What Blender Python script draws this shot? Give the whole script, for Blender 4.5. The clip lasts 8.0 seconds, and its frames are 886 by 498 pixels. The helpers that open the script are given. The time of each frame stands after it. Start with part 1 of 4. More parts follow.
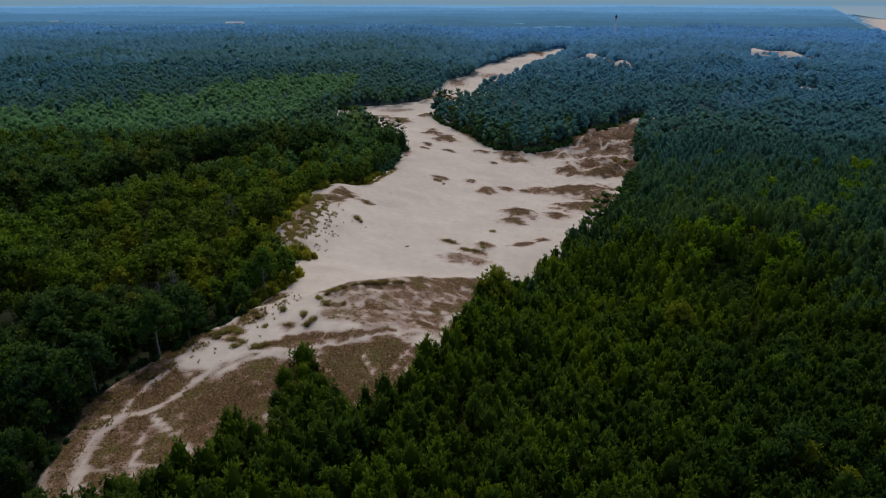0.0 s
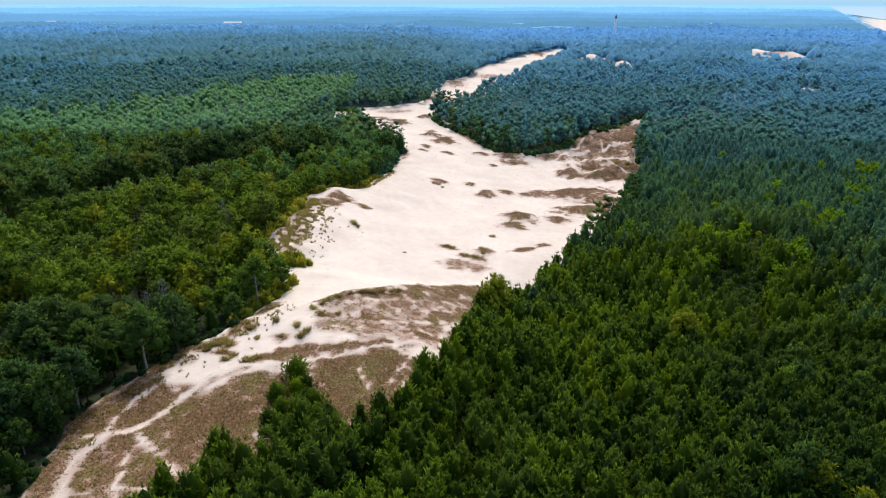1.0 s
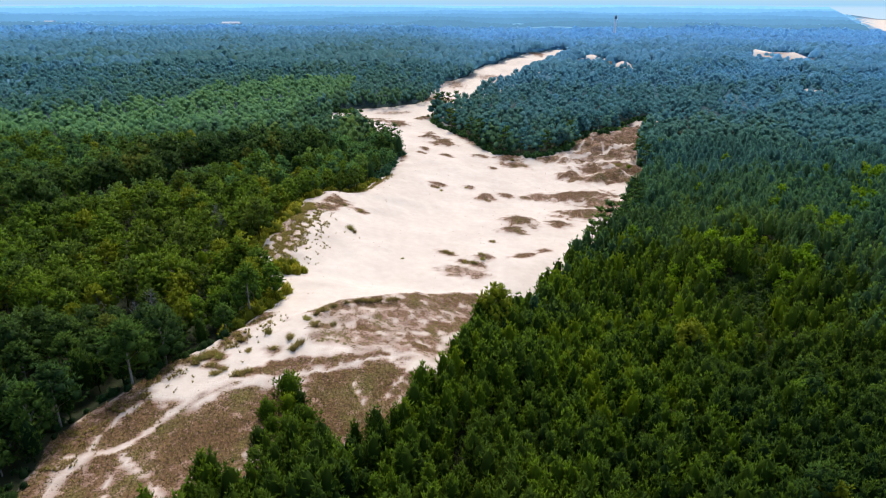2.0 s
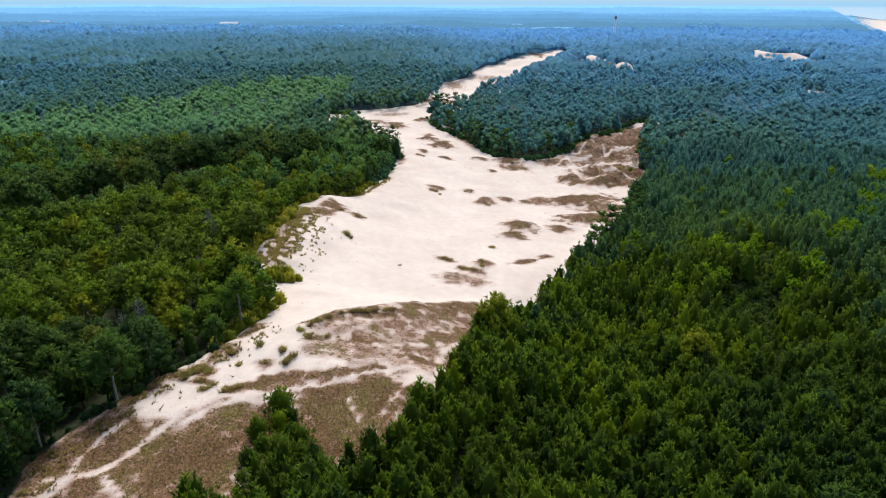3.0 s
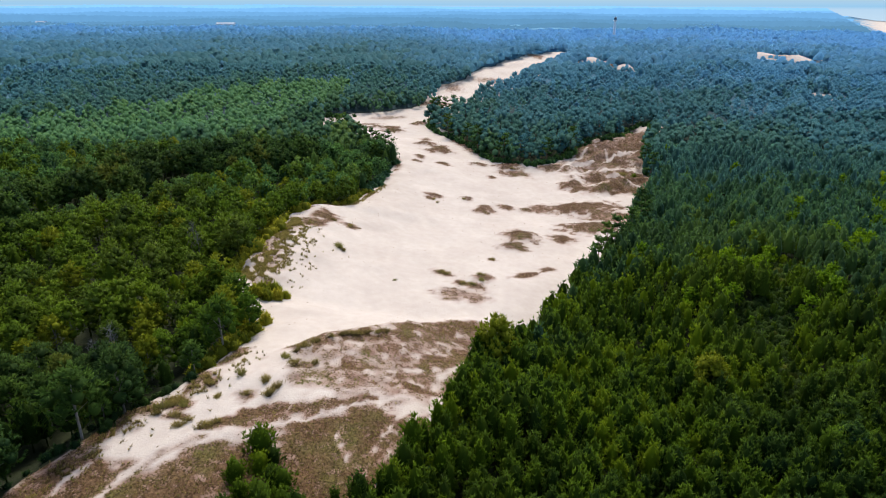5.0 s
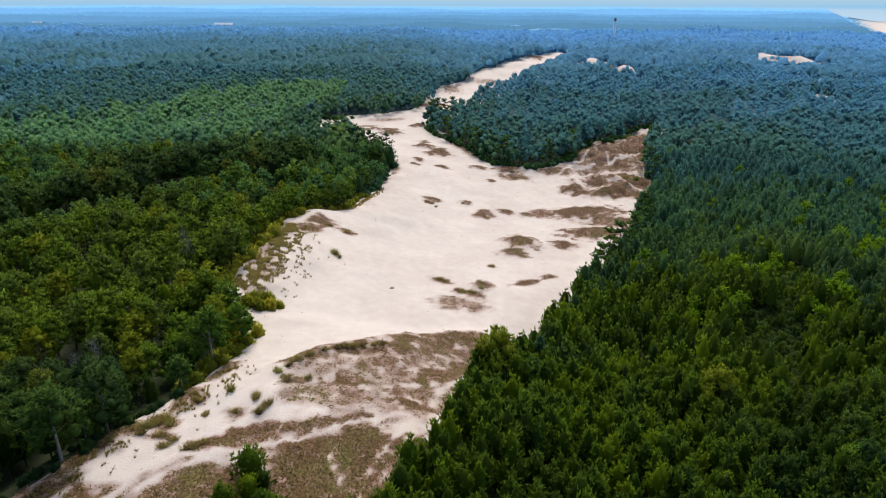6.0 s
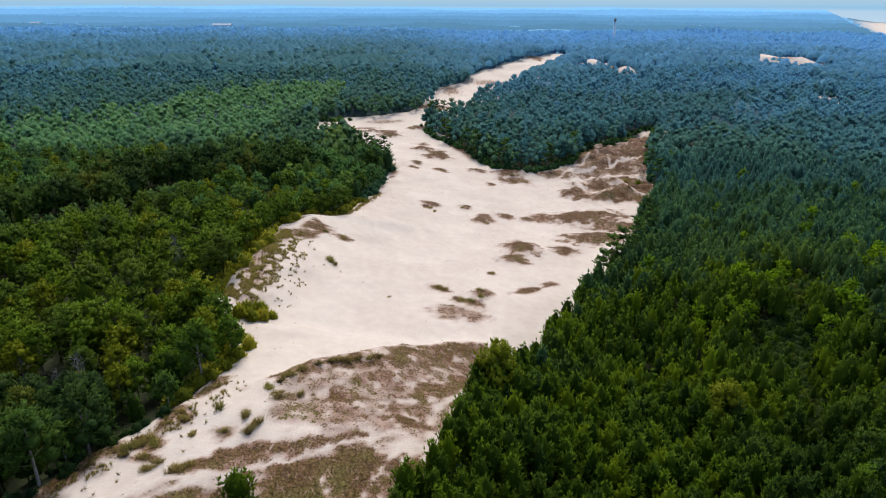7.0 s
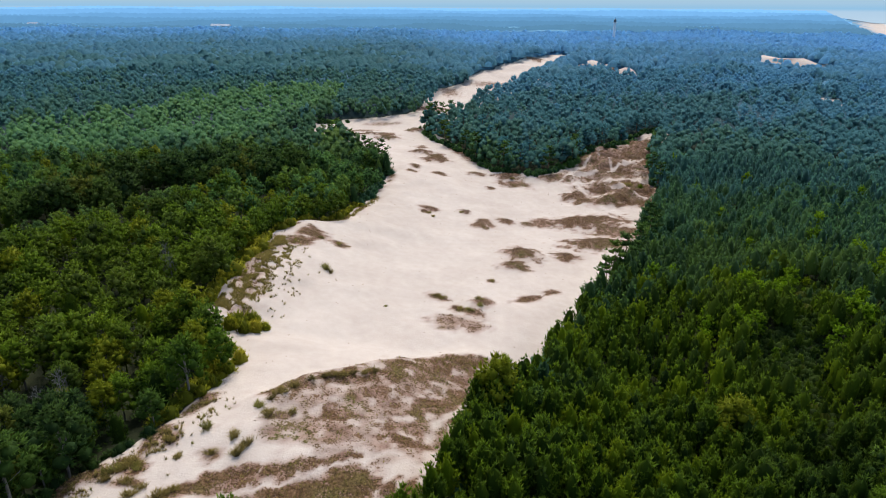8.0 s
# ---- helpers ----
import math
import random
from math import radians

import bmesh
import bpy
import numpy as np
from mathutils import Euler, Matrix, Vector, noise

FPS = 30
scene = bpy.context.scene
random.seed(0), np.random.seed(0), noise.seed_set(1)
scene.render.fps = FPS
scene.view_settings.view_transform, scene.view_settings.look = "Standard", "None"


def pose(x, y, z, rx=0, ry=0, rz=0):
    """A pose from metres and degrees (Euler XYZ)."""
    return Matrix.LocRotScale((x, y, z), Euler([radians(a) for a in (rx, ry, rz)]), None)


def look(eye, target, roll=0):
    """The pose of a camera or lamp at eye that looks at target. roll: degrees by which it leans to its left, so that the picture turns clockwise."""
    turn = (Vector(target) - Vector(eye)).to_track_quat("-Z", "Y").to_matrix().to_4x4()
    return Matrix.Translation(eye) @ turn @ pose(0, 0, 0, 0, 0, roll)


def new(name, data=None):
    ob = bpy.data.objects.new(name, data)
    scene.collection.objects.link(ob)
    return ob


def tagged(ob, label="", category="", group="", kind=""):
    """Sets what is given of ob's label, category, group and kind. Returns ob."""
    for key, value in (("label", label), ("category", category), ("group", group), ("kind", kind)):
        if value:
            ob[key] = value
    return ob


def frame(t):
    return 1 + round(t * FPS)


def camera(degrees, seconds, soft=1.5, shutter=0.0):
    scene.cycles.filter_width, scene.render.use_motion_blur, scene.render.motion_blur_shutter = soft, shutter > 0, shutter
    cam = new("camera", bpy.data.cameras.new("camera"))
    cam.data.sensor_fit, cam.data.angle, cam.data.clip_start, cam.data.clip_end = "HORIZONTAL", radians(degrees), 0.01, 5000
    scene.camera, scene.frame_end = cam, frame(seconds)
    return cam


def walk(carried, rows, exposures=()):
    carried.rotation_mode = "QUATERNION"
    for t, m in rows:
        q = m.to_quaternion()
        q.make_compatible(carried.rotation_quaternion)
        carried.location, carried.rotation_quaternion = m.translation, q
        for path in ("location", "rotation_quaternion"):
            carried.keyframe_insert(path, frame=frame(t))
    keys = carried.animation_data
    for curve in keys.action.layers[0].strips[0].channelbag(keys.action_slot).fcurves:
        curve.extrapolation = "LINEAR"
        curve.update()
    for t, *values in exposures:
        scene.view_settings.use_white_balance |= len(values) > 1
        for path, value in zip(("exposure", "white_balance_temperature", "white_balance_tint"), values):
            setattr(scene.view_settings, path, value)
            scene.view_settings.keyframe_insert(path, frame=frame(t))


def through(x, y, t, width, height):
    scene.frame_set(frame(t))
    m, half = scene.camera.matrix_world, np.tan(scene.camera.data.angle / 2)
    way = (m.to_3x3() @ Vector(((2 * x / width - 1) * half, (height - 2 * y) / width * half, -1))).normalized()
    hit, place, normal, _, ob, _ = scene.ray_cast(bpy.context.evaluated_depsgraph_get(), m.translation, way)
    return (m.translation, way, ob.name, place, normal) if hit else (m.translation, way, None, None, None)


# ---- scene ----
cam = camera(70.0, 8.0, soft=1.05)
ROWS = [
    (0.0, 0.00, 0.00, 94.00, -0.518, -21.365, 0.004),
    (1.0, 0.23, 6.46, 93.96, -0.608, -21.362, 0.036),
    (2.0, 0.47, 12.94, 93.93, -0.697, -21.353, 0.069),
    (3.0, 0.74, 19.42, 93.90, -0.783, -21.336, 0.101),
    (4.0, 1.01, 25.92, 93.88, -0.867, -21.312, 0.133),
    (5.0, 1.31, 32.42, 93.87, -0.950, -21.281, 0.166),
    (6.0, 1.62, 38.94, 93.86, -1.030, -21.243, 0.198),
    (7.0, 1.95, 45.46, 93.86, -1.108, -21.198, 0.230),
    (8.0, 2.30, 52.00, 93.87, -1.184, -21.146, 0.263),
]


def aim(x, y, z, yaw, pitch, roll):
    yaw, pitch = radians(yaw), radians(pitch)
    ahead = Vector((-math.sin(yaw) * math.cos(pitch), math.cos(yaw) * math.cos(pitch), math.sin(pitch)))
    return look((x, y, z), Vector((x, y, z)) + ahead, roll)


EV = 0.95
EXPOSURES = [(t, EV + v) for t, v in ((0.0, -1.2), (0.1, -0.85), (0.2, -0.6), (0.3, -0.35), (0.4, -0.12), (0.6, 0.07), (2.0, 0.06), (4.5, -0.06), (8.0, -0.24))]
walk(cam, [(t, aim(*row)) for t, *row in ROWS], EXPOSURES)

# ---- light ----
SUN_ELEVATION, SUN_AZIMUTH = 60.0, 2.0  # degrees; azimuth from straight ahead, positive to the right
world = bpy.data.worlds.new("sky")
scene.world = world
world.use_nodes = True
wn = world.node_tree
sky = wn.nodes.new("ShaderNodeTexSky")
sky.sky_type, sky.sun_disc = "NISHITA", False
sky.sun_elevation, sky.sun_rotation = radians(SUN_ELEVATION), radians(SUN_AZIMUTH)
sky.air_density, sky.dust_density, sky.ozone_density = 1.0, 3.0, 1.0
wn.nodes["Background"].inputs["Strength"].default_value = 0.15
wn.links.new(sky.outputs["Color"], wn.nodes["Background"].inputs["Color"])
sun_data = bpy.data.lights.new("sun", "SUN")
sun_data.energy, sun_data.angle, sun_data.color = 2.0, radians(18), (1.0, 0.95, 0.87)
sun = new("sun", sun_data)
sun_way = Vector((math.sin(radians(SUN_AZIMUTH)) * math.cos(radians(SUN_ELEVATION)), math.cos(radians(SUN_AZIMUTH)) * math.cos(radians(SUN_ELEVATION)), math.sin(radians(SUN_ELEVATION))))
sun.matrix_world = look(sun_way * 300, (0, 0, 0))


# ---- materials ----
class Nodes:
    """A small builder for node materials."""

    def __init__(self, name):
        self.material = bpy.data.materials.new(name)
        self.material.use_nodes = True
        self.tree = self.material.node_tree
        self.bsdf = self.tree.nodes["Principled BSDF"]
        self.out = self.tree.nodes["Material Output"]

    def add(self, kind, **values):
        node = self.tree.nodes.new(kind)
        for key, value in values.items():
            setattr(node, key, value)
        return node

    def link(self, a, b):
        self.tree.links.new(a, b)

    def math(self, op, a, b=0.5, clamp=False):
        node = self.add("ShaderNodeMath", operation=op, use_clamp=clamp)
        for n, v in enumerate((a, b)):
            if isinstance(v, (int, float)):
                node.inputs[n].default_value = v
            else:
                self.link(v, node.inputs[n])
        return node.outputs[0]

    def noise(self, scale, detail=4.0, rough=0.55):
        node = self.add("ShaderNodeTexNoise")
        node.inputs["Scale"].default_value, node.inputs["Detail"].default_value, node.inputs["Roughness"].default_value = scale, detail, rough
        self.link(self.place(), node.inputs["Vector"])
        return node.outputs["Fac"]

    def place(self):
        return self.add("ShaderNodeNewGeometry").outputs["Position"]

    def ramp(self, fac, *stops):
        node = self.add("ShaderNodeValToRGB")
        while len(node.color_ramp.elements) < len(stops):
            node.color_ramp.elements.new(0.5)
        for element, (at, colour) in zip(node.color_ramp.elements, stops):
            element.position, element.color = at, (*colour, 1)
        self.link(fac, node.inputs["Fac"])
        return node.outputs["Color"]

    def mix(self, fac, a, b, blend="MIX"):
        node = self.add("ShaderNodeMix", data_type="RGBA", blend_type=blend)
        for socket, v in ((node.inputs[0], fac), (node.inputs[6], a), (node.inputs[7], b)):
            if isinstance(v, (int, float)):
                socket.default_value = v
            elif isinstance(v, tuple):
                socket.default_value = (*v, 1)
            else:
                self.link(v, socket)
        return node.outputs[2]

    def attribute(self, name):
        return self.add("ShaderNodeAttribute", attribute_name=name).outputs["Fac"]

    def bump(self, fac, distance, strength=1.0):
        node = self.add("ShaderNodeBump")
        node.inputs["Distance"].default_value, node.inputs["Strength"].default_value = distance, strength
        self.link(fac, node.inputs["Height"])
        self.link(node.outputs["Normal"], self.bsdf.inputs["Normal"])


def foliage(name, dark, light, odd, through=0.4, sheen=0.0, sheen_tint=(1, 1, 1), tip=0.8, young=0.35):
    """Leaves or needles: sprays vary a little, whole trees vary more, and some stand out in the odd colour."""
    n = Nodes(name)
    spray = n.add("ShaderNodeNewGeometry").outputs["Random Per Island"]
    own = n.attribute("tint")
    tree = n.math("ADD", own, n.math("MULTIPLY", n.math("LESS_THAN", own, 0.001), n.add("ShaderNodeObjectInfo").outputs["Random"]))
    stand = n.noise(0.012, 3)
    value = n.math("ADD", n.math("MULTIPLY", tree, 0.74), n.math("MULTIPLY", spray, 0.26))
    colour = n.ramp(value, (0.05, dark), (0.95, light))
    # Shade put into colour for depth: crown cores and blade bases darker, young tips lighter.
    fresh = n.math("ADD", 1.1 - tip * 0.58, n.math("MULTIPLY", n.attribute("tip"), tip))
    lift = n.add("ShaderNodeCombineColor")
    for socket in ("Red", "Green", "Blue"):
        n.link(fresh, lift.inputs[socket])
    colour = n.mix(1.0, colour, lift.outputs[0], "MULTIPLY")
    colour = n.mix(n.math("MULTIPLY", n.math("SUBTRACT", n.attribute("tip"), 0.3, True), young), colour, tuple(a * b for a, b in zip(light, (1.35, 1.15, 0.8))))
    colour = n.mix(n.math("MULTIPLY", n.math("GREATER_THAN", tree, 0.86), 0.75), colour, odd)
    colour = n.mix(n.math("MULTIPLY", n.math("SUBTRACT", stand, 0.42, True), 1.0, True), colour, odd)
    n.link(colour, n.bsdf.inputs["Base Color"])
    n.bsdf.inputs["Roughness"].default_value = 0.6
    n.bsdf.inputs["Specular IOR Level"].default_value = 0.04
    if sheen:
        n.bsdf.inputs["Sheen Weight"].default_value, n.bsdf.inputs["Sheen Roughness"].default_value = sheen, 0.6
        n.bsdf.inputs["Sheen Tint"].default_value = (*sheen_tint, 1)
    glow = n.add("ShaderNodeBsdfTranslucent")
    n.link(colour, glow.inputs["Color"])
    both = n.add("ShaderNodeMixShader")
    both.inputs[0].default_value = through
    n.link(n.bsdf.outputs[0], both.inputs[1])
    n.link(glow.outputs[0], both.inputs[2])
    n.link(both.outputs[0], n.out.inputs["Surface"])
    return n.material


def bark(name, dark, light):
    n = Nodes(name)
    n.link(n.ramp(n.noise(2.2, 6), (0.3, dark), (0.7, light)), n.bsdf.inputs["Base Color"])
    n.bsdf.inputs["Roughness"].default_value = 0.9
    n.bump(n.noise(6, 5), 0.05)
    return n.material


def plain(name, colour, other, rough=0.6, size=1.0, metallic=0.0):
    n = Nodes(name)
    n.link(n.ramp(n.noise(size, 5), (0.3, colour), (0.7, other)), n.bsdf.inputs["Base Color"])
    n.bsdf.inputs["Roughness"].default_value, n.bsdf.inputs["Metallic"].default_value = rough, metallic
    return n.material


def ground_material():
    n = Nodes("dune_sand_and_litter")
    cover, wood, far = n.attribute("cover"), n.attribute("wood"), n.attribute("far")
    fine, mid, broad = n.noise(1.7, 6, 0.65), n.noise(0.35, 5), n.noise(0.045, 4)
    sand = n.ramp(n.math("ADD", n.math("MULTIPLY", broad, 0.6), n.math("MULTIPLY", mid, 0.4)), (0.35, (0.39, 0.335, 0.287)), (0.65, (0.46, 0.405, 0.352)))
    sand = n.mix(n.math("MULTIPLY", n.math("SUBTRACT", fine, 0.55, True), 1.5, True), sand, (0.34, 0.29, 0.24))
    speck, clump = n.noise(2.3, 4, 0.7), n.noise(0.5, 4, 0.6)
    soil = n.mix(n.math("MULTIPLY", cover, 1.7, True), sand, n.ramp(mid, (0.35, (0.140, 0.084, 0.060)), (0.65, (0.255, 0.168, 0.128))))
    heath = n.ramp(n.math("ADD", n.math("MULTIPLY", fine, 0.65), n.math("MULTIPLY", clump, 0.35)), (0.38, (0.030, 0.017, 0.008)), (0.50, (0.082, 0.047, 0.022)), (0.62, (0.150, 0.092, 0.050)))
    heath = n.mix(n.math("MULTIPLY", n.math("SUBTRACT", n.noise(0.09, 4), 0.49, True), 5.0, True), heath, n.ramp(fine, (0.38, (0.038, 0.035, 0.009)), (0.62, (0.125, 0.108, 0.034))))
    rag = n.math("ADD", n.math("MULTIPLY", n.math("SUBTRACT", speck, 0.5), 2.8), n.math("MULTIPLY", n.math("SUBTRACT", clump, 0.5), 2.6))
    amount = n.math("MULTIPLY", n.math("SUBTRACT", n.math("ADD", cover, n.math("MULTIPLY", rag, n.math("MULTIPLY", cover, 3.0, True))), 0.5), 5.0, True)
    colour = n.mix(amount, soil, heath)
    # Forest floor darker than real litter, carrying the shade under the trees.
    shaded_litter = n.ramp(n.math("ADD", n.math("MULTIPLY", fine, 0.5), n.math("MULTIPLY", mid, 0.5)), (0.35, (0.010, 0.015, 0.007)), (0.65, (0.024, 0.028, 0.012)))
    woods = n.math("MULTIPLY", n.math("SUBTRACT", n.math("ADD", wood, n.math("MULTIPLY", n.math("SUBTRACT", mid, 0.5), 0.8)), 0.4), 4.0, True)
    colour = n.mix(woods, colour, shaded_litter)
    # Haze put into the colour: ground under far woods turns blue.
    hazed_canopy = n.ramp(n.math("ADD", n.math("MULTIPLY", n.noise(0.05, 5, 0.7), 0.6), n.math("MULTIPLY", n.noise(0.004, 4), 0.4)), (0.35, (0.06, 0.18, 0.27)), (0.65, (0.085, 0.23, 0.34)))
    colour = n.mix(far, colour, hazed_canopy)
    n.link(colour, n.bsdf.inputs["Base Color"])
    # Blue sheen strengthens this haze on the far ground.
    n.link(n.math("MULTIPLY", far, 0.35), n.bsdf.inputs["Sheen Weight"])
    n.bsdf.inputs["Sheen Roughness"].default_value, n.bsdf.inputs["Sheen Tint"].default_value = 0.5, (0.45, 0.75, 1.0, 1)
    n.bsdf.inputs["Roughness"].default_value, n.bsdf.inputs["Specular IOR Level"].default_value = 0.95, 0.1
    n.bump(n.math("ADD", n.math("MULTIPLY", fine, 0.5), n.math("MULTIPLY", n.noise(5.0, 3), 0.15)), 0.5, 0.7)
    return n.material


# Sheen tint that adds to the painted haze.
HAZE_BLUE = (0.35, 0.7, 1.0)
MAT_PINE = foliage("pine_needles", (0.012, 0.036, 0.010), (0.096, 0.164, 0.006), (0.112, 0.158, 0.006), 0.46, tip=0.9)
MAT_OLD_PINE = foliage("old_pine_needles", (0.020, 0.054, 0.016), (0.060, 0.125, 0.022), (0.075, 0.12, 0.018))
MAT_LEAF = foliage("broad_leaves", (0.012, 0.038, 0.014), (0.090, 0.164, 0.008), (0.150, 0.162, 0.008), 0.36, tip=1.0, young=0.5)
# Leaves of the dark wood; also paints shade into near trees and shrubs.
MAT_DARK_SHADED_LEAF = foliage("dark_shaded_leaves", (0.015, 0.042, 0.016), (0.062, 0.118, 0.016), (0.096, 0.110, 0.016), 0.42, tip=0.9, young=0.3)
MAT_BIRCH = foliage("birch_leaves", (0.030, 0.082, 0.030), (0.105, 0.185, 0.036), (0.125, 0.180, 0.030), 0.45, 0.05, HAZE_BLUE, 0.9, 0.4)
MAT_COOL_LEAF = foliage("green_leaves", (0.026, 0.080, 0.030), (0.090, 0.190, 0.036), (0.120, 0.190, 0.024), 0.45, 0.05, HAZE_BLUE, 1.0, 0.4)
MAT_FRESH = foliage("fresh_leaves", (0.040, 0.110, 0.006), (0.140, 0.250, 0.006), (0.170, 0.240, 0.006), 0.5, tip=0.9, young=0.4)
# Haze put into needle colours, bluer and paler for stands further off.
HAZED_STAND_COLOURS = [((0.012, 0.036, 0.010), (0.096, 0.164, 0.006)), ((0.028, 0.082, 0.038), (0.060, 0.138, 0.044)), ((0.042, 0.138, 0.150), (0.056, 0.164, 0.166)), ((0.078, 0.240, 0.370), (0.084, 0.252, 0.380)), ((0.142, 0.370, 0.620), (0.147, 0.382, 0.635))]


def hazed_stand_material(level):
    """Needles of a stand with painted haze, from green (0) over blue-green to blue (4)."""
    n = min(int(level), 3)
    dark, light = (tuple(a + (b - a) * (level - n) for a, b in zip(*ends)) for ends in zip(HAZED_STAND_COLOURS[n], HAZED_STAND_COLOURS[n + 1]))
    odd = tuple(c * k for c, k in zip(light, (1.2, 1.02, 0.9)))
    return foliage("pine_needles", dark, light, odd, 0.5 + 0.05 * level, 0.12 * level, HAZE_BLUE, max(0.9 - 0.26 * level, 0.2))


HAZED_STANDS = [hazed_stand_material(0.5 * k) for k in range(9)]
MAT_PLANTATION = foliage("young_plantation", (0.044, 0.122, 0.046), (0.098, 0.216, 0.056), (0.106, 0.212, 0.050), 0.5, 0.15, HAZE_BLUE, 0.6)
MAT_BARK = bark("pine_bark", (0.07, 0.045, 0.03), (0.19, 0.12, 0.075))
MAT_GREY_BARK = bark("grey_bark", (0.10, 0.09, 0.08), (0.24, 0.22, 0.20))
MAT_DEAD = bark("dead_wood", (0.09, 0.085, 0.08), (0.19, 0.18, 0.17))
MAT_GRASS = foliage("dune_grass", (0.088, 0.072, 0.026), (0.225, 0.185, 0.060), (0.160, 0.160, 0.040), 0.5)
MAT_SHRUB = foliage("yellow_green_shrub", (0.110, 0.140, 0.012), (0.290, 0.290, 0.020), (0.290, 0.26, 0.024), 0.45, tip=0.9)
MAT_HEATH = foliage("dry_heath", (0.046, 0.030, 0.018), (0.165, 0.110, 0.066), (0.155, 0.122, 0.058), 0.4)
MAT_GROUND = ground_material()


# ---- ground ----
# Left brink of the clearing (x over y) with the height of its crest, and the level of the land further off.
BRINK_Y = [60, 84, 100, 122, 142, 160, 172, 189, 200, 214, 226, 252, 282, 299, 306, 342, 382, 420]
BRINK_X = [-66, -70, -76, -79, -66, -53, -49, -47, -50, -63, -62, -58, -56, -47, -36, -25, -18, -30]
CREST_Z = [3, 6, 7.5, 9, 11.5, 12.7, 11.5, 9.5, 8.5, 10, 12, 13, 12.5, 11, 9, 7, 6.5, 7]
RISE_Y = [330, 530, 640, 780, 860, 1200, 1900, 2600, 4900]
RISE_Z = [0, 13, 20, 30, 34, 28, 24, 20, 20]
# Right rim of the clearing below which the wood lies lower.
RIM_Y = [60, 90, 116, 131, 143, 153, 167, 192, 207, 232, 252, 284, 308, 360]
RIM_X = [-52, -48, -38, -12, 0, 5, 9, 21, 29, 47, 60, 79, 96, 125]
# Ledge where the grown-over foreground breaks off towards the open sand.
LEDGE_X = [-40, -32, -25, -16, -7, 5, 19, 30]
LEDGE_Y = [168, 176, 182, 189, 197, 204, 211, 216]


def smooth(v, a, b):
    u = np.clip((v - a) / (b - a), 0, 1)
    return u * u * (3 - 2 * u)


def waves(x, y, size, seed):
    """Gentle irregular swell of about that size in metres, from -1 to 1."""
    r = np.random.RandomState(seed)
    out = 0 * x
    for _ in range(6):
        a, k, p = r.uniform(0, 6.28), r.uniform(0.6, 1.6) * 6.28 / size, r.uniform(0, 6.28)
        out = out + np.sin(k * (x * np.cos(a) + y * np.sin(a)) + p + 1.3 * np.sin(0.6 * k * (y * np.cos(a) - x * np.sin(a)) + 2 * p))
    return out / 4


def height(x, y):
    """Height of the ground at arrays x, y."""
    x, y = np.asarray(x, float), np.asarray(y, float)
    rise = np.interp(y, RISE_Y, RISE_Z)
    s = (x - np.interp(y, BRINK_Y, BRINK_X) - 0.8 * waves(x * 0, y, 23, 3)) * 0.85
    crest = np.interp(y, BRINK_Y, CREST_Z) + 0.5 * waves(x, y, 19, 4)
    far = smooth(y, 390, 470)
    flat = np.clip(0.8 - 0.075 * (x + 10), -5, 3) * (1 - 0.6 * far)
    flat = flat - 5.0 * (1 - smooth(y, 195, 235)) * smooth(x - np.interp(y, RIM_Y, RIM_X), -12, 30) * (1 - far)
    flat = flat + 6.0 * smooth(x - np.interp(y, RIM_Y, RIM_X), 25, 75) * smooth(y, 170, 230) * (1 - far)
    left = 4.5 + 0.5 * waves(x, y, 60, 6)
    run = 24 + 30 * (1 - smooth(y, 178, 215))
    inner = flat + (crest - flat) * np.exp(-((np.maximum(s, 0) / run) ** 1.7))
    outer = left + (crest - left) * np.exp(-((np.minimum(s, 0) / 8.0) ** 2))
    z = np.where(s > 0, inner, outer)
    z = z * (1 - far) + (flat + 2.0 * waves(x, y, 90, 7)) * far
    # foreground plateau with its scarp towards the open sand
    d = y - np.interp(x, LEDGE_X, LEDGE_Y) - 0.9 * waves(x, 0 * y, 13, 5)
    z = z + (2.6 + 0.5 * waves(x, y, 12, 16)) * np.exp(-((d / np.where(d > 0, 4.5, 11.0)) ** 2)) * smooth(x, -44, -30) * (1 - smooth(x, 14, 28))
    z = z - 3.6 * smooth(x - np.interp(y, RIM_Y, RIM_X), -26, 0) * smooth(y, 152, 172) * (1 - smooth(y, 205, 262))
    # low mounds on the sand
    open_sand = smooth(s, 2, 14) * (1 - smooth(x - np.interp(y, RIM_Y, RIM_X), -4, 6)) * smooth(y, 90, 110) * (1 - far)
    z = z + (0.30 * waves(x, y, 26, 8) + 0.12 * waves(x, y, 9, 9)) * open_sand
    rough = smooth(x, 60, 90) * (1 - smooth(x, 140, 165)) * smooth(y, 350, 385) * (1 - smooth(y, 470, 520))
    z = z + rough * (4.2 * (0.5 - np.abs(waves(x, y, 30, 14))) + 1.6 * (0.4 - np.abs(waves(x, y, 12, 15))))
    for cx, cy, rx, ry, h in MOUNDS + HUMMOCKS:
        z = z + h * np.exp(-(((x - cx) / rx) ** 2) - ((y - cy) / ry) ** 2)
    sea = 0.863 * (x - 1443) - 0.506 * (y - 2131)
    wood = smooth(np.hypot(x, y), 500, 1500)
    z = z + rise + 5 * waves(x, y, 420, 11) * wood * (1 - smooth(y, 3000, 4300))
    shore = smooth(sea, -72, 20) * smooth(y, 500, 1200)
    return z * (1 - shore) - (3.2 + 4 * smooth(sea, 60, 260)) * shore


